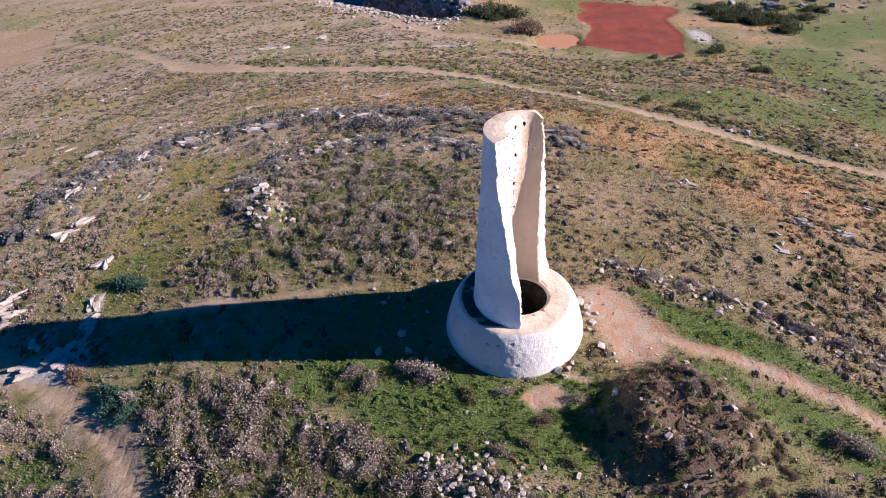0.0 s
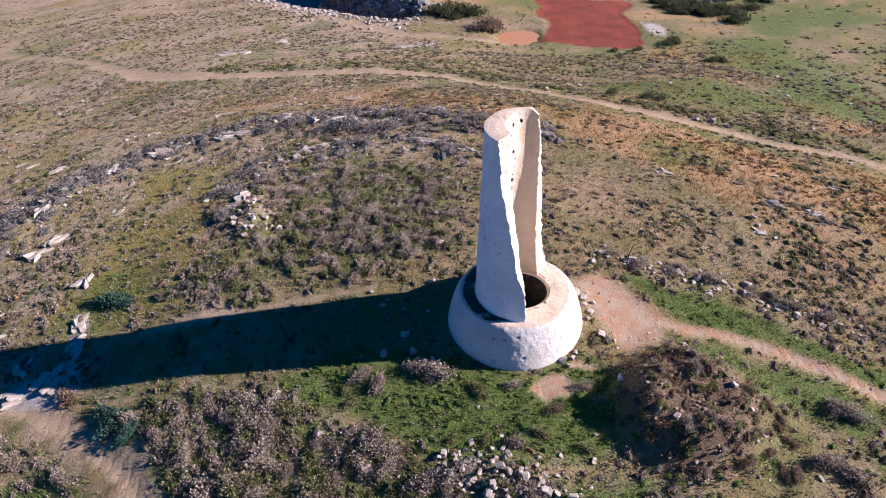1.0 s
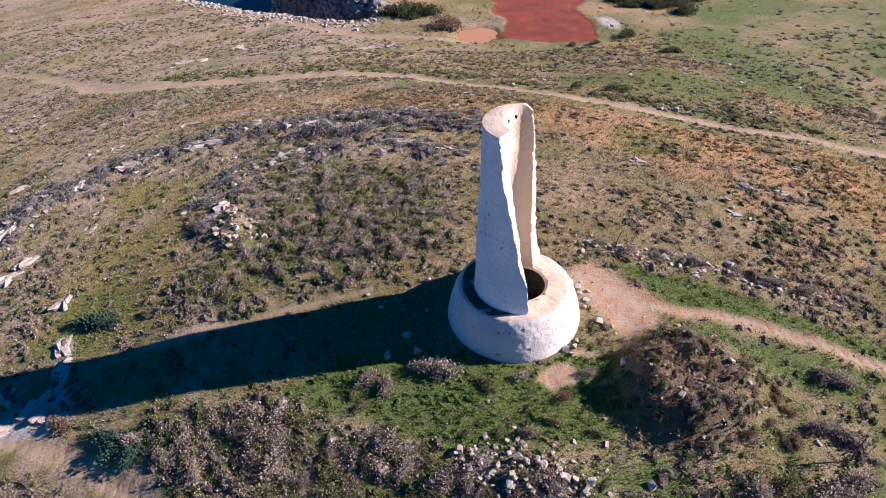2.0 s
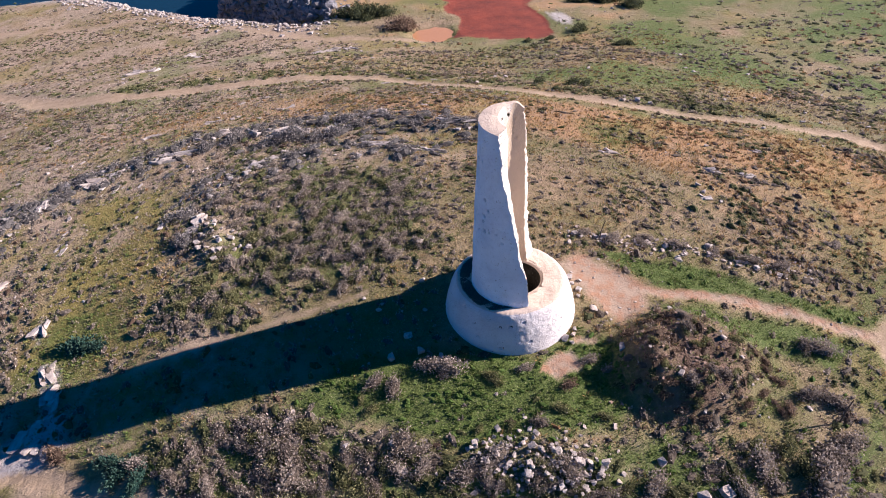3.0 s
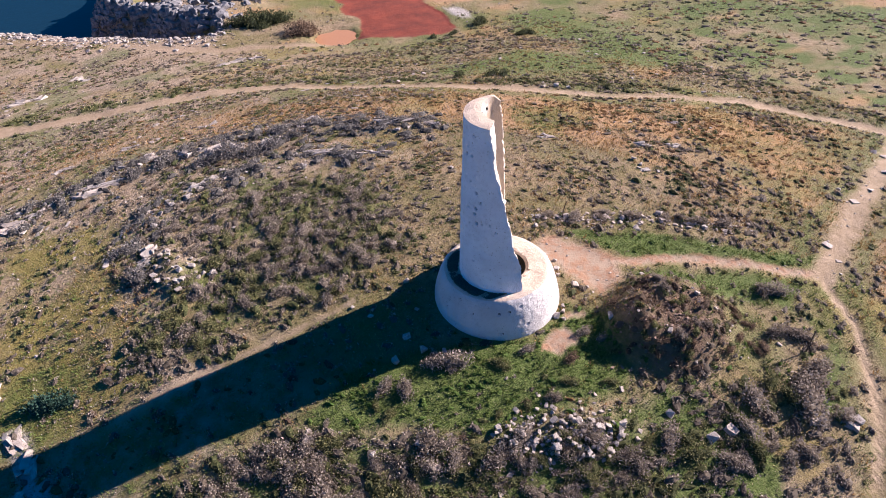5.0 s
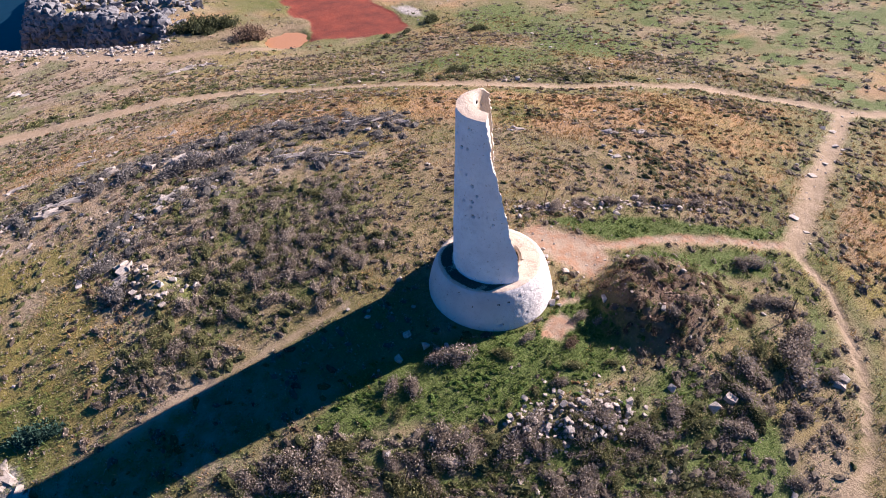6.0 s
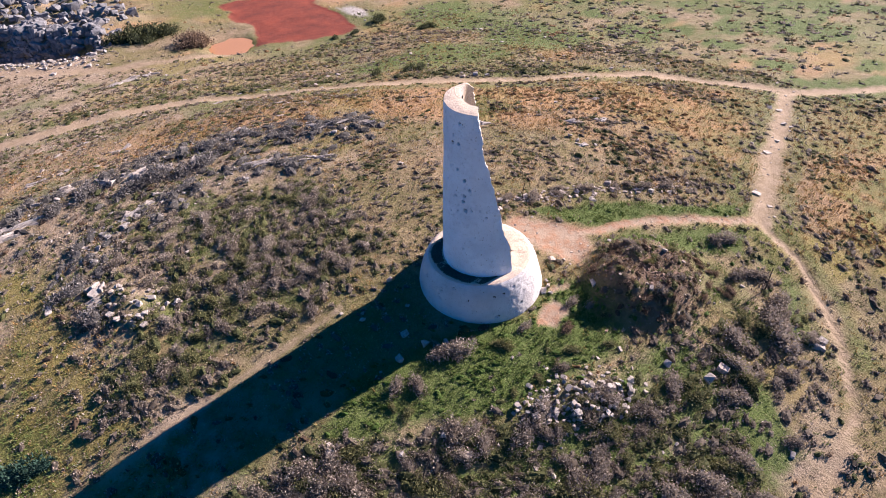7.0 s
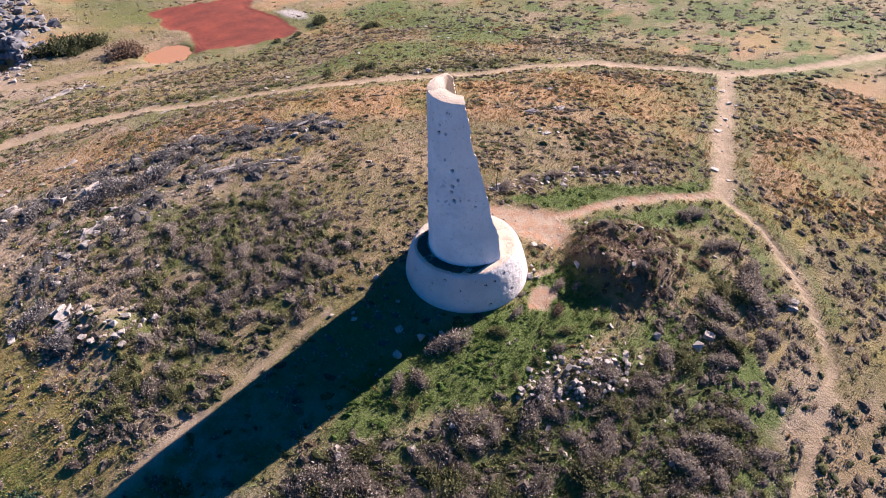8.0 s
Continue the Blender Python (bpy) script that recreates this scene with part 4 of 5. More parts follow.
# ---- growth ----
def clumps(x, y, z, radius, tall, leaves, leaf, spread=1.0, k=7, drawn=0.45):
    """Dome-shaped bushes: a core tinted dark for twigs and shaded gaps, and many small leaf sprays. Returns verts,
    triangles, tint, tip.
    """
    n = len(x)
    shade = rng.rand(n)
    # cores
    a = np.arange(k) / k * 2 * math.pi
    ring0 = np.stack([np.cos(a), np.sin(a), np.full(k, -0.15)], 1)
    ring1 = np.stack([0.72 * np.cos(a + 0.4), 0.72 * np.sin(a + 0.4), np.full(k, 0.5)], 1)
    unit = np.vstack([ring0, ring1, [(0, 0, 0.82)]]) * 0.88
    tri = []
    for i in range(k):
        j = (i + 1) % k
        tri += [(i, j, k + i), (j, k + j, k + i), (k + i, k + j, 2 * k)]
    tri = np.array(tri)
    core = unit[None] * (0.62 + 0.55 * rng.rand(n, 2 * k + 1, 1))
    along_slope = np.arctan2(y - 4, x - 1) + math.pi / 2 + 0.5 * rng.normal(size=n)
    ca, sa, grow = np.cos(along_slope), np.sin(along_slope), drawn * (0.75 + 0.5 * rng.rand(n))
    core = core * np.stack([radius * (1 + grow), radius / (1 + 0.6 * grow), radius * tall], 1)[:, None]
    core[..., 0], core[..., 1] = core[..., 0] * ca[:, None] - core[..., 1] * sa[:, None], core[..., 0] * sa[:, None] + core[..., 1] * ca[:, None]
    core += np.stack([x, y, z], 1)[:, None]
    core_faces = tri[None] + (np.arange(n) * (2 * k + 1))[:, None, None]
    # leaves
    m = n * leaves
    d = rng.normal(size=(m, 3))
    d[:, 2] = np.abs(d[:, 2]) * 1.1 - 0.12
    d /= np.linalg.norm(d, axis=1)[:, None]
    owner = np.repeat(np.arange(n), leaves)
    turn = np.arctan2(d[:, 1], d[:, 0])
    lump = 1 + (0.24 * np.sin(2 * turn + owner * 1.7) + 0.20 * np.sin(5 * turn + owner * 2.9)) * (1 - 0.6 * d[:, 2]) + 0.18 * rng.normal(size=m)
    rr = radius[owner] * np.clip(lump, 0.55, 1.35) * (0.74 + 0.26 * rng.rand(m)) * spread
    c = d * rr[:, None]
    c[:, 2] *= tall[owner]
    cx, cy = c[:, 0] * (1 + grow[owner]), c[:, 1] / (1 + 0.6 * grow[owner])
    c[:, 0], c[:, 1] = cx * ca[owner] - cy * sa[owner], cx * sa[owner] + cy * ca[owner]
    c += np.stack([x, y, z], 1)[owner]
    out = d * 0.7 + 0.6 * rng.normal(size=(m, 3))
    out[:, 2] += 0.5
    out /= np.linalg.norm(out, axis=1)[:, None]
    side = np.cross(out, rng.normal(size=(m, 3)))
    side /= np.linalg.norm(side, axis=1)[:, None] + 1e-9
    size = leaf * (0.6 + 0.9 * rng.rand(m)) * np.clip(radius[owner] / 0.35, 0.6, 2.2) ** 0.5
    v = np.stack([c - side * size[:, None] * 0.42, c + side * size[:, None] * 0.42, c + out * size[:, None] * 1.15], 1)
    verts = np.vstack([core.reshape(-1, 3), v.reshape(-1, 3)])
    off = n * (2 * k + 1)
    faces = np.vstack([core_faces.reshape(-1, 3), off + np.arange(3 * m).reshape(m, 3)])
    # cores get a darker tint: twig colour plus painted shade between the leaves
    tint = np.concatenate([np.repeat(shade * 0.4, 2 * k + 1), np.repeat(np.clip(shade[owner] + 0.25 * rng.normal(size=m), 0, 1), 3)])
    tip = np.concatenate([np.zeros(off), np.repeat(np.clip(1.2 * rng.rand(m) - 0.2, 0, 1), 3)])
    return verts, faces, tint, tip


def growth_mesh(name, data, material):
    verts, faces, tint, tip = data
    me = mesh_of(name, verts, faces, [material])
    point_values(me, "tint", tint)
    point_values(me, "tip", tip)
    return me


def cover(name, x, y, radius, tall, leaves, leaf, material, label, category="scrub", k=7, drawn=0.45):
    """Bushes too many to count, as one object."""
    if len(x) == 0:
        return None
    z = height(x, y)
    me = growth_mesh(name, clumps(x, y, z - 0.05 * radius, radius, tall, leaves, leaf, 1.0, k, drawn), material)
    return tagged(new(name, me), label, category, kind="stuff")


def sprinkle(n, box, chance):
    x, y = rng.uniform(box[0], box[1], n), rng.uniform(box[2], box[3], n)
    keep = rng.rand(n) < chance(x, y)
    return x[keep], y[keep]


def bare(x, y):
    """0 on tracks, bare soil, water and the tower; 1 elsewhere."""
    dirt, clay, red, dry, lush, rock = zones(x, y)
    off = np.maximum.reduce([dirt, clay, red, 0.6 * (1 - step(0.8, 1.2, from_line(x, y, WEST_PATH))), 0.5 * (1 - step(0.2, 0.5, from_line(x, y, GOAT_LINE))), 0.30 * inside(x, y, HEAP, 0.4), 0.36 * inside(x, y, WALL_FALL, 0.3)])
    pond = np.hypot((x - 12.6) / 2.9, (y - 55.0) / 3.6) < 1
    return (1 - step(0.15, 0.5, off)) * (np.hypot(x, y) > 3.3) * (height(x, y) > -7.5) * ~pond


def heathy(x, y):
    return np.maximum.reduce([inside(x, y, HEATH, 1.0), inside(x, y, FRONT_SCRUB, 0.8), 0.5 * inside(x, y, RIGHT_SCRUB, 0.8), 0.7 * inside(x, y, WEST_HEATH, 0.8), np.exp(-(((x - 5.8) / 3.1) ** 2 + ((y + 6.0) / 2.6) ** 2) ** 2)])


def build_scrub():
    NEAR = (-34, 38, -20, 46)
    patch = lambda x, y, s, seed: 0.5 + 0.9 * fbm(x, y, s, seed)

    def lush_of(x, y):
        return zones(x, y)[4]

    def dry_of(x, y):
        return zones(x, y)[3]

    # heath: dense grey and green cushions
    x, y = sprinkle(22000, (-31, 12, -19, 19), lambda x, y: (0.75 + 0.25 * inside(x, y, FRONT_SCRUB, 1)) * heathy(x, y) * bare(x, y) * np.clip(0.85 + 0.3 * inside(x, y, FRONT_SCRUB, 1) + 1.5 * fbm(x, y, 1.9, 141), 0.12 + 0.12 * inside(x, y, FRONT_SCRUB, 1), 1))
    mound = np.exp(-(((x - 5.8) / 3.1) ** 2 + ((y + 6.0) / 2.6) ** 2) ** 2) > 0.3
    grey = (rng.rand(len(x)) < 0.58 + 0.7 * fbm(x, y, 3.5, 143)) & ~mound
    green = ~grey & ~(mound & (rng.rand(len(x)) < 0.8))
    brown = ~grey & ~green
    r = (0.12 + 0.28 * rng.rand(len(x)) ** 2) * np.where(mound, 0.8, 1.0)
    tall = rng.uniform(0.55, 0.95, len(x))
    cover("grey_heath", x[grey], y[grey], r[grey], tall[grey], 85, 0.055, GREY_LEAF, "dense grey-brown heath of low twiggy bushes")
    cover("brown_mound_scrub", x[brown], y[brown], r[brown], tall[brown], 80, 0.05, BROWN_LEAF, "dark brown withered scrub over the spoil mound")
    cover("green_heath", x[green], y[green], r[green], tall[green], 85, 0.055, GREEN_LEAF, "dark green low bushes mixed into the heath")
    # open hilltop: small scattered cushions
    x, y = sprinkle(52000, NEAR, lambda x, y: 0.6 * (1 - 0.9 * heathy(x, y)) * (1 - 0.93 * lush_of(x, y)) * (1 - 0.4 * inside(x, y, YELLOW_LANE, 1)) * bare(x, y) * np.clip(0.34 + 1.5 * streak(x, y, 1.3, 151) + 0.6 * fbm(x, y, 6.0, 152), 0.04, 1))
    r = 0.07 + 0.20 * rng.rand(len(x)) ** 2.6
    tall = rng.uniform(0.55, 0.9, len(x))
    d = dry_of(x, y)
    pick = rng.rand(len(x)) + 0.25 * fbm(x, y, 5, 153)
    rust = pick < 0.80 * d - 0.02
    grey = ~rust & (pick < 0.62)
    green = ~rust & ~grey
    cover("rusty_tussocks", x[rust], y[rust], r[rust], tall[rust], 22, 0.075, RUST_LEAF, "rust-brown dry tussocks on the slope")
    cover("grey_cushions", x[grey], y[grey], r[grey], tall[grey], 18, 0.08, GREY_LEAF, "small grey-brown cushion plants on the slope")
    cover("green_cushions", x[green], y[green], r[green], tall[green], 22, 0.075, GREEN_LEAF, "small dark green cushion plants on the slope")
    # low mats drawn out along the contours
    x, y = sprinkle(30000, NEAR, lambda x, y: 0.62 * (1 - heathy(x, y)) * (1 - 0.95 * lush_of(x, y)) * bare(x, y) * np.clip(0.36 - 2.2 * streak(x, y, 2.2, 145), 0.03, 1) * (1 - 0.45 * inside(x, y, YELLOW_LANE, 1)))
    r = 0.13 + 0.22 * rng.rand(len(x)) ** 2
    pick = rng.rand(len(x)) + 0.7 * fbm(x, y, 4, 155)
    tall = rng.uniform(0.55, 0.85, len(x))
    for name, keep, material, label in (("grey_mats", pick < 0.42, GREY_LEAF, "grey-brown mats of low scrub along the slope"), ("brown_mats", (pick >= 0.42) & (pick < 0.60), BROWN_LEAF, "brown withered mats of scrub along the slope"),
                                        ("green_mats", pick >= 0.60, GREEN_LEAF, "olive-green mats of low scrub along the slope")):
        cover(name, x[keep], y[keep], r[keep], tall[keep], 26, 0.07, material, label, k=5)
    # ridge: bluish bushes
    x, y = sprinkle(6000, (-33, 8, 12, 28), lambda x, y: np.maximum(np.exp(-((from_line(x, y, RIDGE) / 1.6) ** 2)), 0.6 * np.exp(-((from_line(x, y, RIDGE_INNER) / 1.3) ** 2))) * 0.40)
    r = 0.18 + 0.42 * rng.rand(len(x)) ** 1.7
    cover("bluish_ridge_scrub", x, y, r, rng.uniform(0.6, 0.9, len(x)), 75, 0.062, BLUE_LEAF, "bluish-grey spiny scrub along the rocky ridge")
    # far slopes
    x, y = sprinkle(46000, (-75, 110, 40, 130), lambda x, y: 0.6 * bare(x, y) * np.clip(patch(x, y, 8, 161), 0.05, 1) * (rng.rand(len(x)) < 55 / (np.hypot(x + 3, y + 20) + 10)))
    x2, y2 = sprinkle(16000, (36, 90, -35, 42), lambda x, y: 0.5 * bare(x, y) * np.clip(patch(x, y, 6, 163), 0.05, 1))
    x3, y3 = sprinkle(13000, (-75, -33, -10, 42), lambda x, y: 0.5 * bare(x, y) * np.clip(patch(x, y, 6, 165) + 0.2, 0.2, 1))
    x, y = np.concatenate([x, x2, x3]), np.concatenate([y, y2, y3])
    r = 0.10 + 0.34 * rng.rand(len(x)) ** 2.6
    r = np.where(x > 36, 0.12 + 0.45 * rng.rand(len(x)) ** 2.2, r)
    sort = rng.rand(len(x)) + 0.3 * fbm(x, y, 9, 167)
    rusty = 0.16 * step(-6, 8, x) * (0.4 + 0.6 * (fbm(x, y, 6, 168) > 0))
    a, b, c = sort < rusty, (sort >= rusty) & (sort < 0.62), sort >= 0.62
    cover("far_rusty_scrub", x[a], y[a], r[a], np.full(a.sum(), 0.5), 9, 0.12, RUST_LEAF, "rust-coloured scrub on the far slope", k=5, drawn=0.12)
    cover("far_grey_scrub", x[b], y[b], r[b], np.full(b.sum(), 0.5), 9, 0.12, GREY_LEAF, "grey scrub on the far slope", k=5, drawn=0.12)
    cover("far_green_scrub", x[c], y[c], r[c], np.full(c.sum(), 0.5), 9, 0.12, GREEN_LEAF, "dark green scrub on the far slope", k=5, drawn=0.12)
    # thin scrub on the north-western slope
    x, y = sprinkle(15000, (-62, 2, 36, 82), lambda x, y: 0.8 * bare(x, y) * np.clip(0.4 + 1.4 * streak(x, y, 1.8, 169), 0.02, 1))
    r = 0.10 + 0.24 * rng.rand(len(x)) ** 2
    pick = rng.rand(len(x)) + 0.6 * fbm(x, y, 7, 170)
    for name, keep, material, label in (("slope_grey_scrub", pick < 0.5, GREY_LEAF, "grey low scrub on the north-western slope"), ("slope_brown_scrub", (pick >= 0.5) & (pick < 0.75), BROWN_LEAF, "brown low scrub on the north-western slope"),
                                        ("slope_green_scrub", pick >= 0.75, GREEN_LEAF, "dark green low scrub on the north-western slope")):
        cover(name, x[keep], y[keep], r[keep], np.full(keep.sum(), 0.6), 7, 0.10, material, label, k=5, drawn=0.3)
    # thick belt on the outer side of the track
    belt = [(p[0] + 1.3, p[1] + 1.9) for p in ROAD[8:20]]
    x, y = sprinkle(9000, (-30, 32, 12, 46), lambda x, y: np.exp(-((from_line(x, y, belt) / 0.7) ** 2)) * step(-0.05, 0.25, fbm(x, y, 4, 171)) * 0.8)
    r = 0.2 + 0.35 * rng.rand(len(x)) ** 2
    cover("trackside_scrub", x, y, r, np.full(len(x), 0.75), 40, 0.09, GREEN_LEAF, "dark scrub belt beside the dirt track")


build_scrub()


def blades(x, y, z, tall, count, width):
    """Grass tufts of single blades."""
    n = len(x)
    m = n * count
    o = np.repeat(np.arange(n), count)
    a = rng.rand(m) * 2 * math.pi
    root = np.stack([x, y, z - 0.02], 1)[o] + np.stack([np.cos(a), np.sin(a), np.zeros(m)], 1) * (0.05 + 0.09 * rng.rand(m))[:, None]
    lean = np.stack([np.cos(a) + 0.8 * rng.normal(size=m), np.sin(a) + 0.8 * rng.normal(size=m), 1.3 + rng.rand(m)], 1)
    lean /= np.linalg.norm(lean, axis=1)[:, None]
    side = np.stack([-np.sin(a), np.cos(a), np.zeros(m)], 1) * width * (0.7 + 0.6 * rng.rand(m))[:, None]
    h = (tall[o] * (0.6 + 0.7 * rng.rand(m)))[:, None]
    v = np.stack([root - side, root + side, root + lean * h], 1).reshape(-1, 3)
    shade = np.clip(np.repeat(rng.rand(n)[o] + 0.2 * rng.normal(size=m), 3), 0, 1)
    return v, np.arange(3 * m).reshape(m, 3), shade, np.repeat(np.clip(1.3 * rng.rand(m) - 0.3, 0, 1), 3)


def build_grass():
    x, y = sprinkle(26000, (-24, 17, -11, 20), lambda x, y: np.clip(zones(x, y)[4], 0, 1) * bare(x, y))
    tuft = growth_mesh("meadow_grass", blades(x, y, height(x, y), 0.07 + 0.12 * rng.rand(len(x)), 7, 0.022), GRASS_LEAF)
    tagged(new("meadow_grass", tuft), "short lush green grass round the tower", "grass", kind="stuff")
    x, y = sprinkle(7000, (-14, 16, -11, 5), lambda x, y: 0.8 * np.maximum.reduce([inside(x, y, LUSH_FRONT, 0.6), 0.5 * inside(x, y, LUSH_STRIP, 0.3), 0.4 * inside(x, y, FRONT_GREEN, 0.5)]) * bare(x, y) * np.clip(0.5 + 1.4 * fbm(x, y, 1.2, 182), 0.03, 1))
    cover("meadow_herbs", x, y, 0.07 + 0.14 * rng.rand(len(x)) ** 2, rng.uniform(0.6, 1.0, len(x)), 22, 0.06, GRASS_LEAF, "leafy green herbs in the meadow round the tower", "herbs", k=5)
    x, y = sprinkle(46000, (-32, 38, -18, 44), lambda x, y: 0.85 * bare(x, y) * (1 - 0.8 * heathy(x, y)) * (1 - 0.95 * zones(x, y)[4]) * np.clip(0.35 - 0.3 * step(4, -6, x) + 0.8 * zones(x, y)[3] + fbm(x, y, 5, 181), 0, 1))
    tuft = growth_mesh("straw_grass", blades(x, y, height(x, y), 0.10 + 0.14 * rng.rand(len(x)), 6, 0.024), STRAW_LEAF)
    tagged(new("straw_grass", tuft), "dry straw-coloured grass tufts on the slope", "grass", kind="stuff")
    x, y = sprinkle(52000, (-32, 38, -18, 44), lambda x, y: 0.8 * bare(x, y) * np.clip(0.5 - 0.4 * zones(x, y)[3] + fbm(x, y, 5, 183), 0, 1))
    tuft = growth_mesh("thin_grass", blades(x, y, height(x, y), 0.07 + 0.10 * rng.rand(len(x)), 6, 0.022), GRASS_LEAF)
    tagged(new("thin_grass", tuft), "thin olive-green grass between the bushes", "grass", kind="stuff")


def build_litter():
    x, y = sprinkle(85000, (-32, 38, -18, 44), lambda x, y: 0.9 * bare(x, y) * (1 - 0.9 * zones(x, y)[4]) * np.clip(0.75 + fbm(x, y, 3, 185), 0.1, 1))
    shade = rng.rand(len(x)) + 0.5 * fbm(x, y, 4, 187)
    for name, keep, material, label in (("grey_litter", shade < 0.45, GREY_LEAF, "grey twiggy ground cover between the bushes"), ("brown_litter", (shade >= 0.45) & (shade < 0.75), BROWN_LEAF, "brown withered ground cover between the bushes"),
                                        ("olive_litter", shade >= 0.75, GREEN_LEAF, "olive-green ground cover between the bushes")):
        px, py = x[keep], y[keep]
        me = growth_mesh(name, blades(px, py, height(px, py), 0.05 + 0.09 * rng.rand(len(px)), 5, 0.030), material)
        tagged(new(name, me), label, "ground cover", kind="stuff")


build_grass()
build_litter()


# ---- single bushes ----
def bush_meshes(material, count, leaves, leaf, tall, seed):
    made = []
    for i in range(count):
        one = np.ones(1)
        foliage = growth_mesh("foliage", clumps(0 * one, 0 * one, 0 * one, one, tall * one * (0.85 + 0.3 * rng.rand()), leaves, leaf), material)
        r = np.random.RandomState(seed + i)
        verts, faces = [], []
        for s in range(7):
            a, h, w = r.rand() * 6.28, 0.5 + 0.35 * r.rand(), 0.03
            tipx, tipy = 0.6 * math.cos(a) * r.rand(), 0.6 * math.sin(a) * r.rand()
            b = len(verts)
            for q in range(4):
                verts.append((w * math.cos(q * 1.571), w * math.sin(q * 1.571), -0.1))
            for q in range(4):
                verts.append((tipx + 0.4 * w * math.cos(q * 1.571), tipy + 0.4 * w * math.sin(q * 1.571), h * tall))
            faces += [(b + q, b + (q + 1) % 4, b + 4 + (q + 1) % 4, b + 4 + q) for q in range(4)]
        made.append((foliage, mesh_of("stems", verts, faces, [BARK])))
    return made


def plant(kinds, x, y, radius, label, group="", name="shrub"):
    foliage, stems = kinds[rng.randint(len(kinds))]
    ob = new(name)
    z = float(height(np.array([x]), np.array([y]))[0])
    ob.matrix_world = pose(x, y, z - 0.04 * radius, 0, 0, rng.uniform(0, 360)) @ Matrix.Diagonal((radius * rng.uniform(0.9, 1.2), radius * rng.uniform(0.85, 1.1), radius, 1))
    part("foliage", foliage, ob)
    part("stems", stems, ob)
    return tagged(ob, label, "shrub", group)


def build_bushes():
    grey = bush_meshes(GREY_LEAF, 7, 900, 0.075, 0.85, 400)
    green = bush_meshes(GREEN_LEAF, 6, 900, 0.075, 0.8, 420)
    blue = bush_meshes(BLUE_LEAF, 4, 900, 0.070, 0.75, 440)
    rust = bush_meshes(BROWN_LEAF, 3, 900, 0.075, 0.8, 460)
    dark = bush_meshes(DARK_LEAF, 4, 900, 0.07, 0.8, 500)
    teal = bush_meshes(TEAL_LEAF, 3, 900, 0.087, 0.65, 480)

    def fill(points, n, low, high, share, group):
        xs, ys = zip(*points)
        made = 0
        while made < n:
            x, y = rng.uniform(min(xs), max(xs)), rng.uniform(min(ys), max(ys))
            if inside(np.array([x]), np.array([y]), points, 0.3)[0] < 0.7 or bare(np.array([x]), np.array([y]))[0] < 0.5 or from_line(np.array([x]), np.array([y]), WEST_PATH)[0] < 1.6:
                continue
            kind = grey if rng.rand() < share else green
            plant(kind, x, y, rng.uniform(low, high), "twiggy grey-brown heath bush" if kind is grey else "dense dark green heath bush", group)
            made += 1

    fill(HEATH, 75, 0.26, 0.5, 0.55, "bushes of the heath behind the tower")
    fill(WEST_HEATH, 16, 0.25, 0.45, 0.4, "bushes west of the footpath")
    fill(FRONT_SCRUB, 125, 0.28, 0.6, 0.75, "bushes of the front thicket")
    fill(RIGHT_SCRUB, 14, 0.25, 0.5, 0.5, "bushes beside the footpath")
    fill([(4.0, -4.6), (7.4, -3.6), (9.0, -6.0), (8.0, -8.4), (5.0, -8.4), (3.0, -5.6)], 16, 0.14, 0.3, 0.7, "bushes on the spoil mound")
    fill(LUSH_FRONT, 16, 0.18, 0.34, 0.35, "bushes in the meadow")
    for x, y, r in ((-8.0, 22.6, 1.0), (-6.4, 21.9, 0.8), (-9.4, 22.5, 0.8), (-4.9, 21.9, 0.9), (-12.2, 24.0, 0.7), (-14.2, 23.6, 0.6), (-3.0, 22.4, 0.6), (-16.0, 15.0, 0.7), (-15.6, 12.0, 0.7)):
        plant(blue, x, y, r, "bluish-grey spiny bush on the rocky ridge", "ridge bushes")
    for x, y, r in ((12.1, -7.0, 0.62), (11.6, -6.7, 0.4), (9.9, -8.9, 0.5), (10.6, -9.5, 0.45), (7.9, -12.0, 0.75), (8.6, -11.5, 0.6), (9.6, -11.2, 0.6), (6.0, -10.8, 0.6), (4.6, -11.6, 0.55), (1.7, -10.2, 0.5), (-4.1, -2.6, 0.6), (-4.8, -2.2, 0.45), (-6.6, -2.7, 0.5), (-7.3, -2.1, 0.4)):
        plant(grey, x, y, r, "dark twiggy bush standing alone in the grass", "single bushes")
    for x, y, r in ((5.9, 3.6, 0.34), (7.2, 2.6, 0.4), (8.5, 1.9, 0.3), (10.2, 1.1, 0.42), (11.8, 0.0, 0.36), (13.1, -1.1, 0.4), (14.4, -2.0, 0.45), (9.0, 2.2, 0.3), (12.6, -0.4, 0.3)):
        plant(grey, x, y, r, "low grey bush growing among tumbled wall stones", "bushes of the field wall")
    for x, y, r in ((-20.9, 6.4, 0.75), (-20.3, 6.0, 0.5), (-18.3, -1.9, 0.6), (-17.6, -2.6, 0.5), (-18.9, -1.3, 0.45)):
        plant(teal, x, y, r, "teal-green spurge cushion in the grass", "spurge cushions")
    for x, y, r in ((-21.4, 0.2, 0.5), (0.6, -5.2, 0.32), (4.3, -3.9, 0.3)):
        plant(rust, x, y, r, "small rust-brown dry bush", "dry bushes")
    for x, y in [(8.9, -7.3), (9.0, -7.8), (9.2, -8.1), (8.0, -8.3), (8.2, -8.7), (8.2, -9.2), (8.6, -9.2), (9.2, -6.9), (9.0, -6.5), (7.0, -8.6)]:
        plant(rust, x, y, rng.uniform(0.16, 0.28), "small rust-brown dry bush beside the spoil mound", "dry bushes")
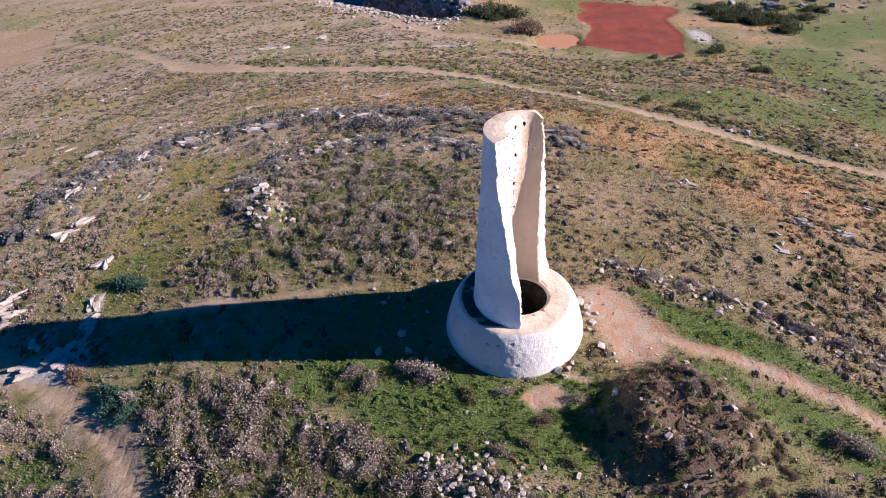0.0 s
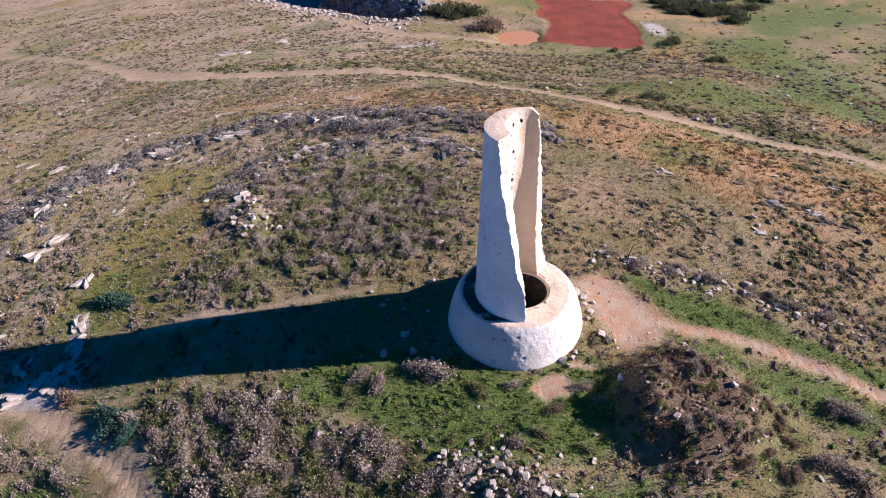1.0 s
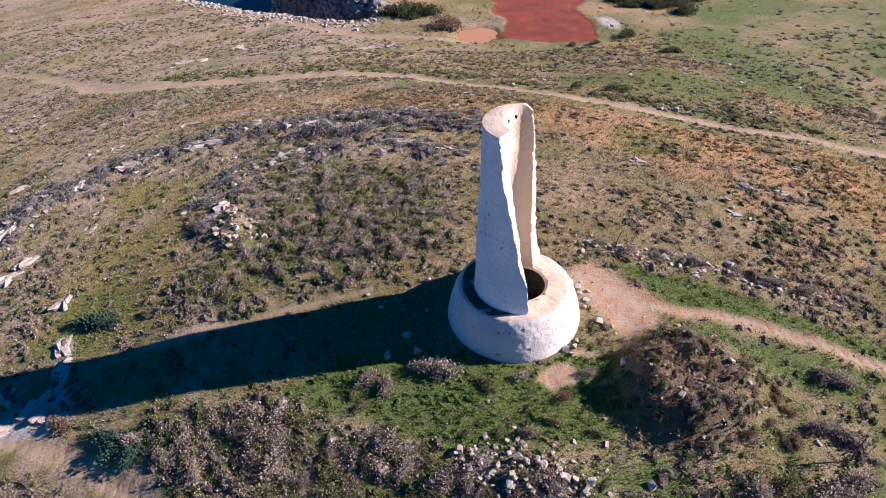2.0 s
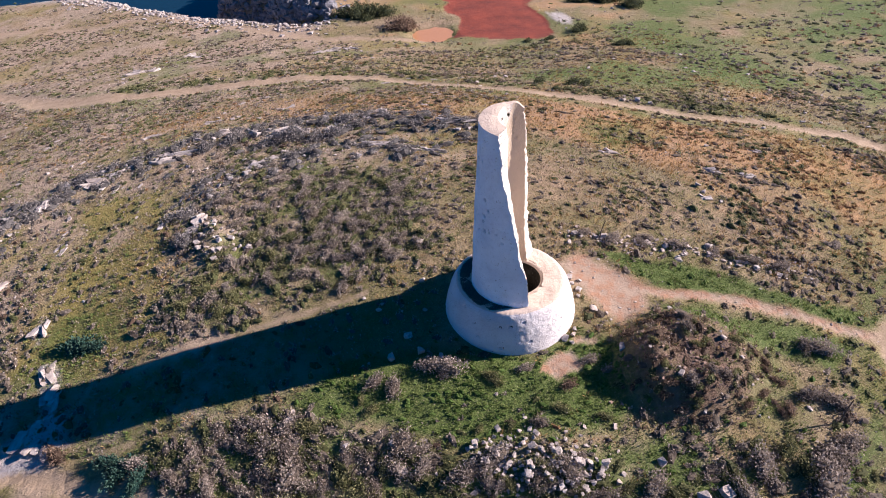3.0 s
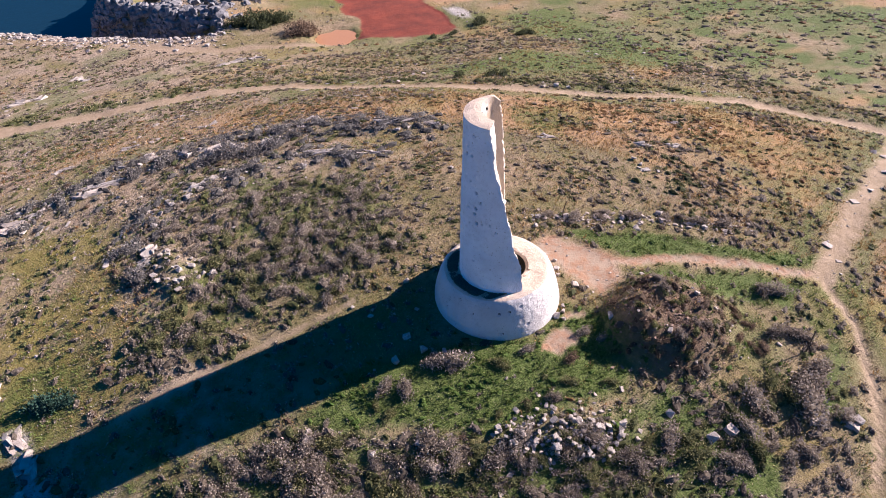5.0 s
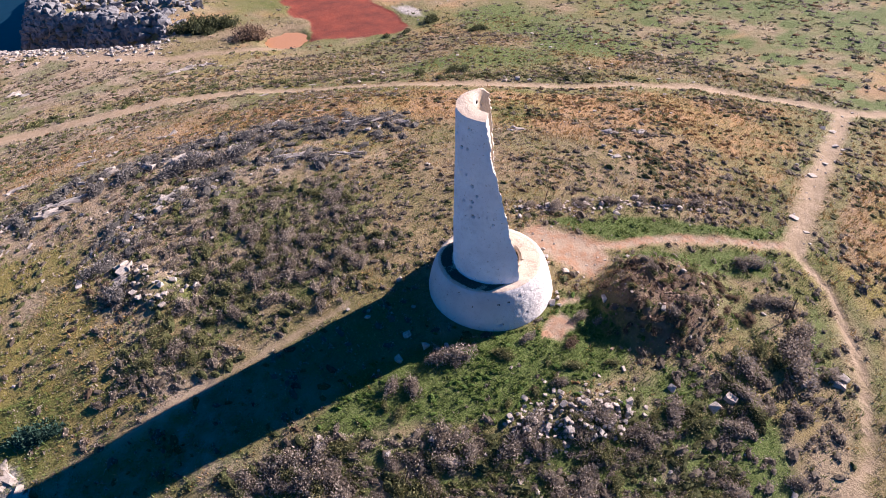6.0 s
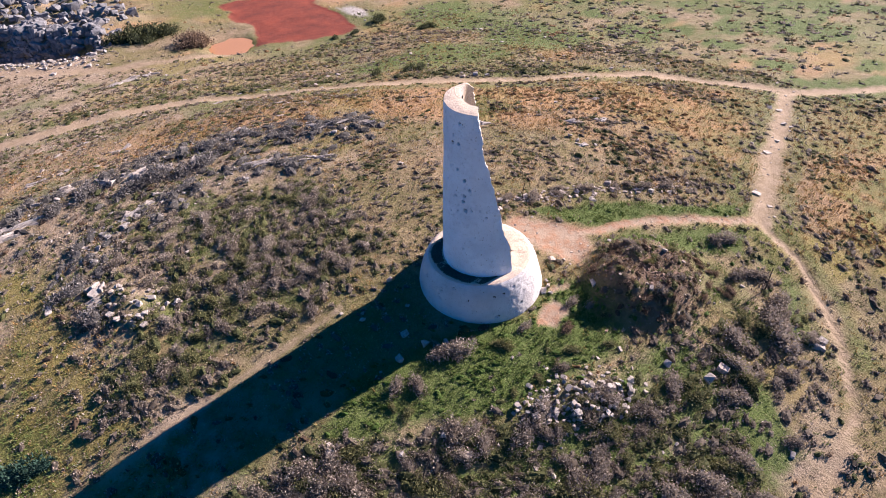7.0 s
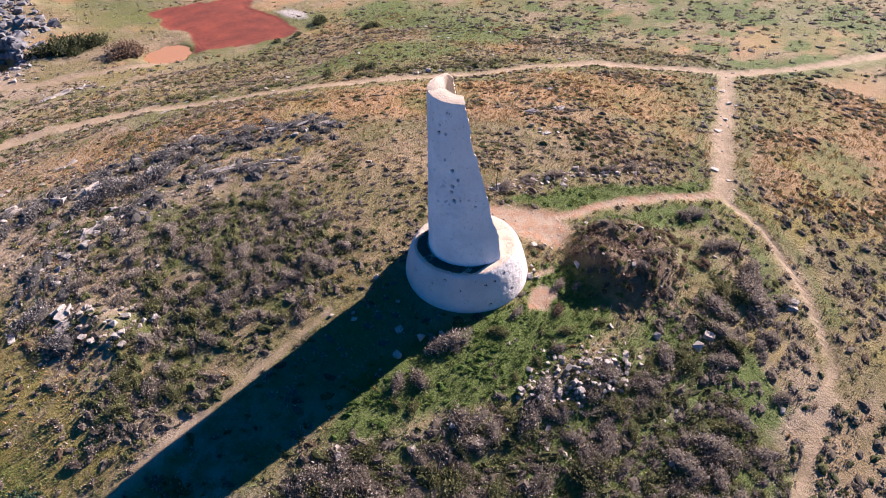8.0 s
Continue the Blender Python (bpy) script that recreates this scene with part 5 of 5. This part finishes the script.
    for i in range(26):
        s = rng.rand() * 3
        x, y = np.interp(s, [0, 1, 2, 3], [34, 38, 42, 55]) + rng.normal(), np.interp(s, [0, 1, 2, 3], [67, 62, 59, 66]) + 1.6 * rng.normal()
        plant(dark, float(x), float(y), rng.uniform(0.8, 1.6), "large dark green bush in the gully", "gully bushes")
    for x, y, r in ((9.2, 58.4, 1.5), (8.8, 57.2, 1.3), (10.2, 59.8, 1.2), (5.0, 66.2, 1.9), (7.2, 65.8, 1.9), (8.2, 64.4, 1.4), (3.2, 66.0, 1.5), (6.0, 63.8, 1.1), (29.2, 47.3, 1.0), (30.0, 47.6, 0.7), (30.4, 39.6, 0.7), (31.4, 39.4, 0.6), (17.6, 27.0, 0.7), (18.6, 26.4, 0.6), (15.0, 28.6, 0.6), (24.5, 45.8, 0.5), (22.0, 46.4, 0.5)):
        plant(rust if 56 < y < 60 else dark, x, y, r, "large dark bush near the red earth", "bushes round the red earth")


build_bushes()


# ---- moss darkening the shaft's shadow on the ledge, stakes ----
def build_ledge_shadow_moss():
    n = 4200
    a = np.radians(rng.uniform(104, 246, n))
    r = rng.uniform(2.0, 2.48, n)
    # moss is cut to the shaft's cast shadow, so its colour deepens that shade
    keep = np.abs(r * np.sin(a + 0.105)) < 2.0
    a, r, n = a[keep], r[keep], int(keep.sum())
    x, y = 0.08 + r * np.cos(a), -0.05 + r * np.sin(a)
    z = np.interp(r, [2.0, 2.42, 2.53], [1.80, 1.80, 1.75])
    me = growth_mesh("ledge_shadow_moss", clumps(x, y, z, 0.03 + 0.035 * rng.rand(n), np.full(n, 0.3), 3, 0.03, 1.0, 5), MOSS_LEAF)
    tagged(new("ledge_shadow_moss", me), "dark moss and weeds filling the shaft's shadow on the ledge, darkening it", "moss", kind="stuff")


def build_stake(x, y, tall, lean, label):
    z = float(height(np.array([x]), np.array([y]))[0])
    rows = []
    for i, h in enumerate(np.linspace(-0.15, 1, 6)):
        w = 0.035 * (1 - 0.35 * max(h, 0))
        for q in range(7):
            rows.append((lean * h * h + w * math.cos(q * 0.8976), 0.3 * lean * h + w * math.sin(q * 0.8976), h * tall))
    me = mesh_of("wooden_stake", rows, grid_faces(6, 7, True), [BARK], None, True)
    ob = new("wooden_stake", me)
    ob.matrix_world = pose(x, y, z)
    tagged(ob, label, "stake")


build_ledge_shadow_moss()
build_stake(6.6, 2.95, 1.0, 0.25, "thin leaning wooden stake beside the field wall")
build_stake(10.1, -10.3, 1.3, 0.15, "thin dark stick standing in the grass")
build_stake(-9.2, -6.0, 0.9, 0.9, "thin reddish dry stalk leaning over the thicket")
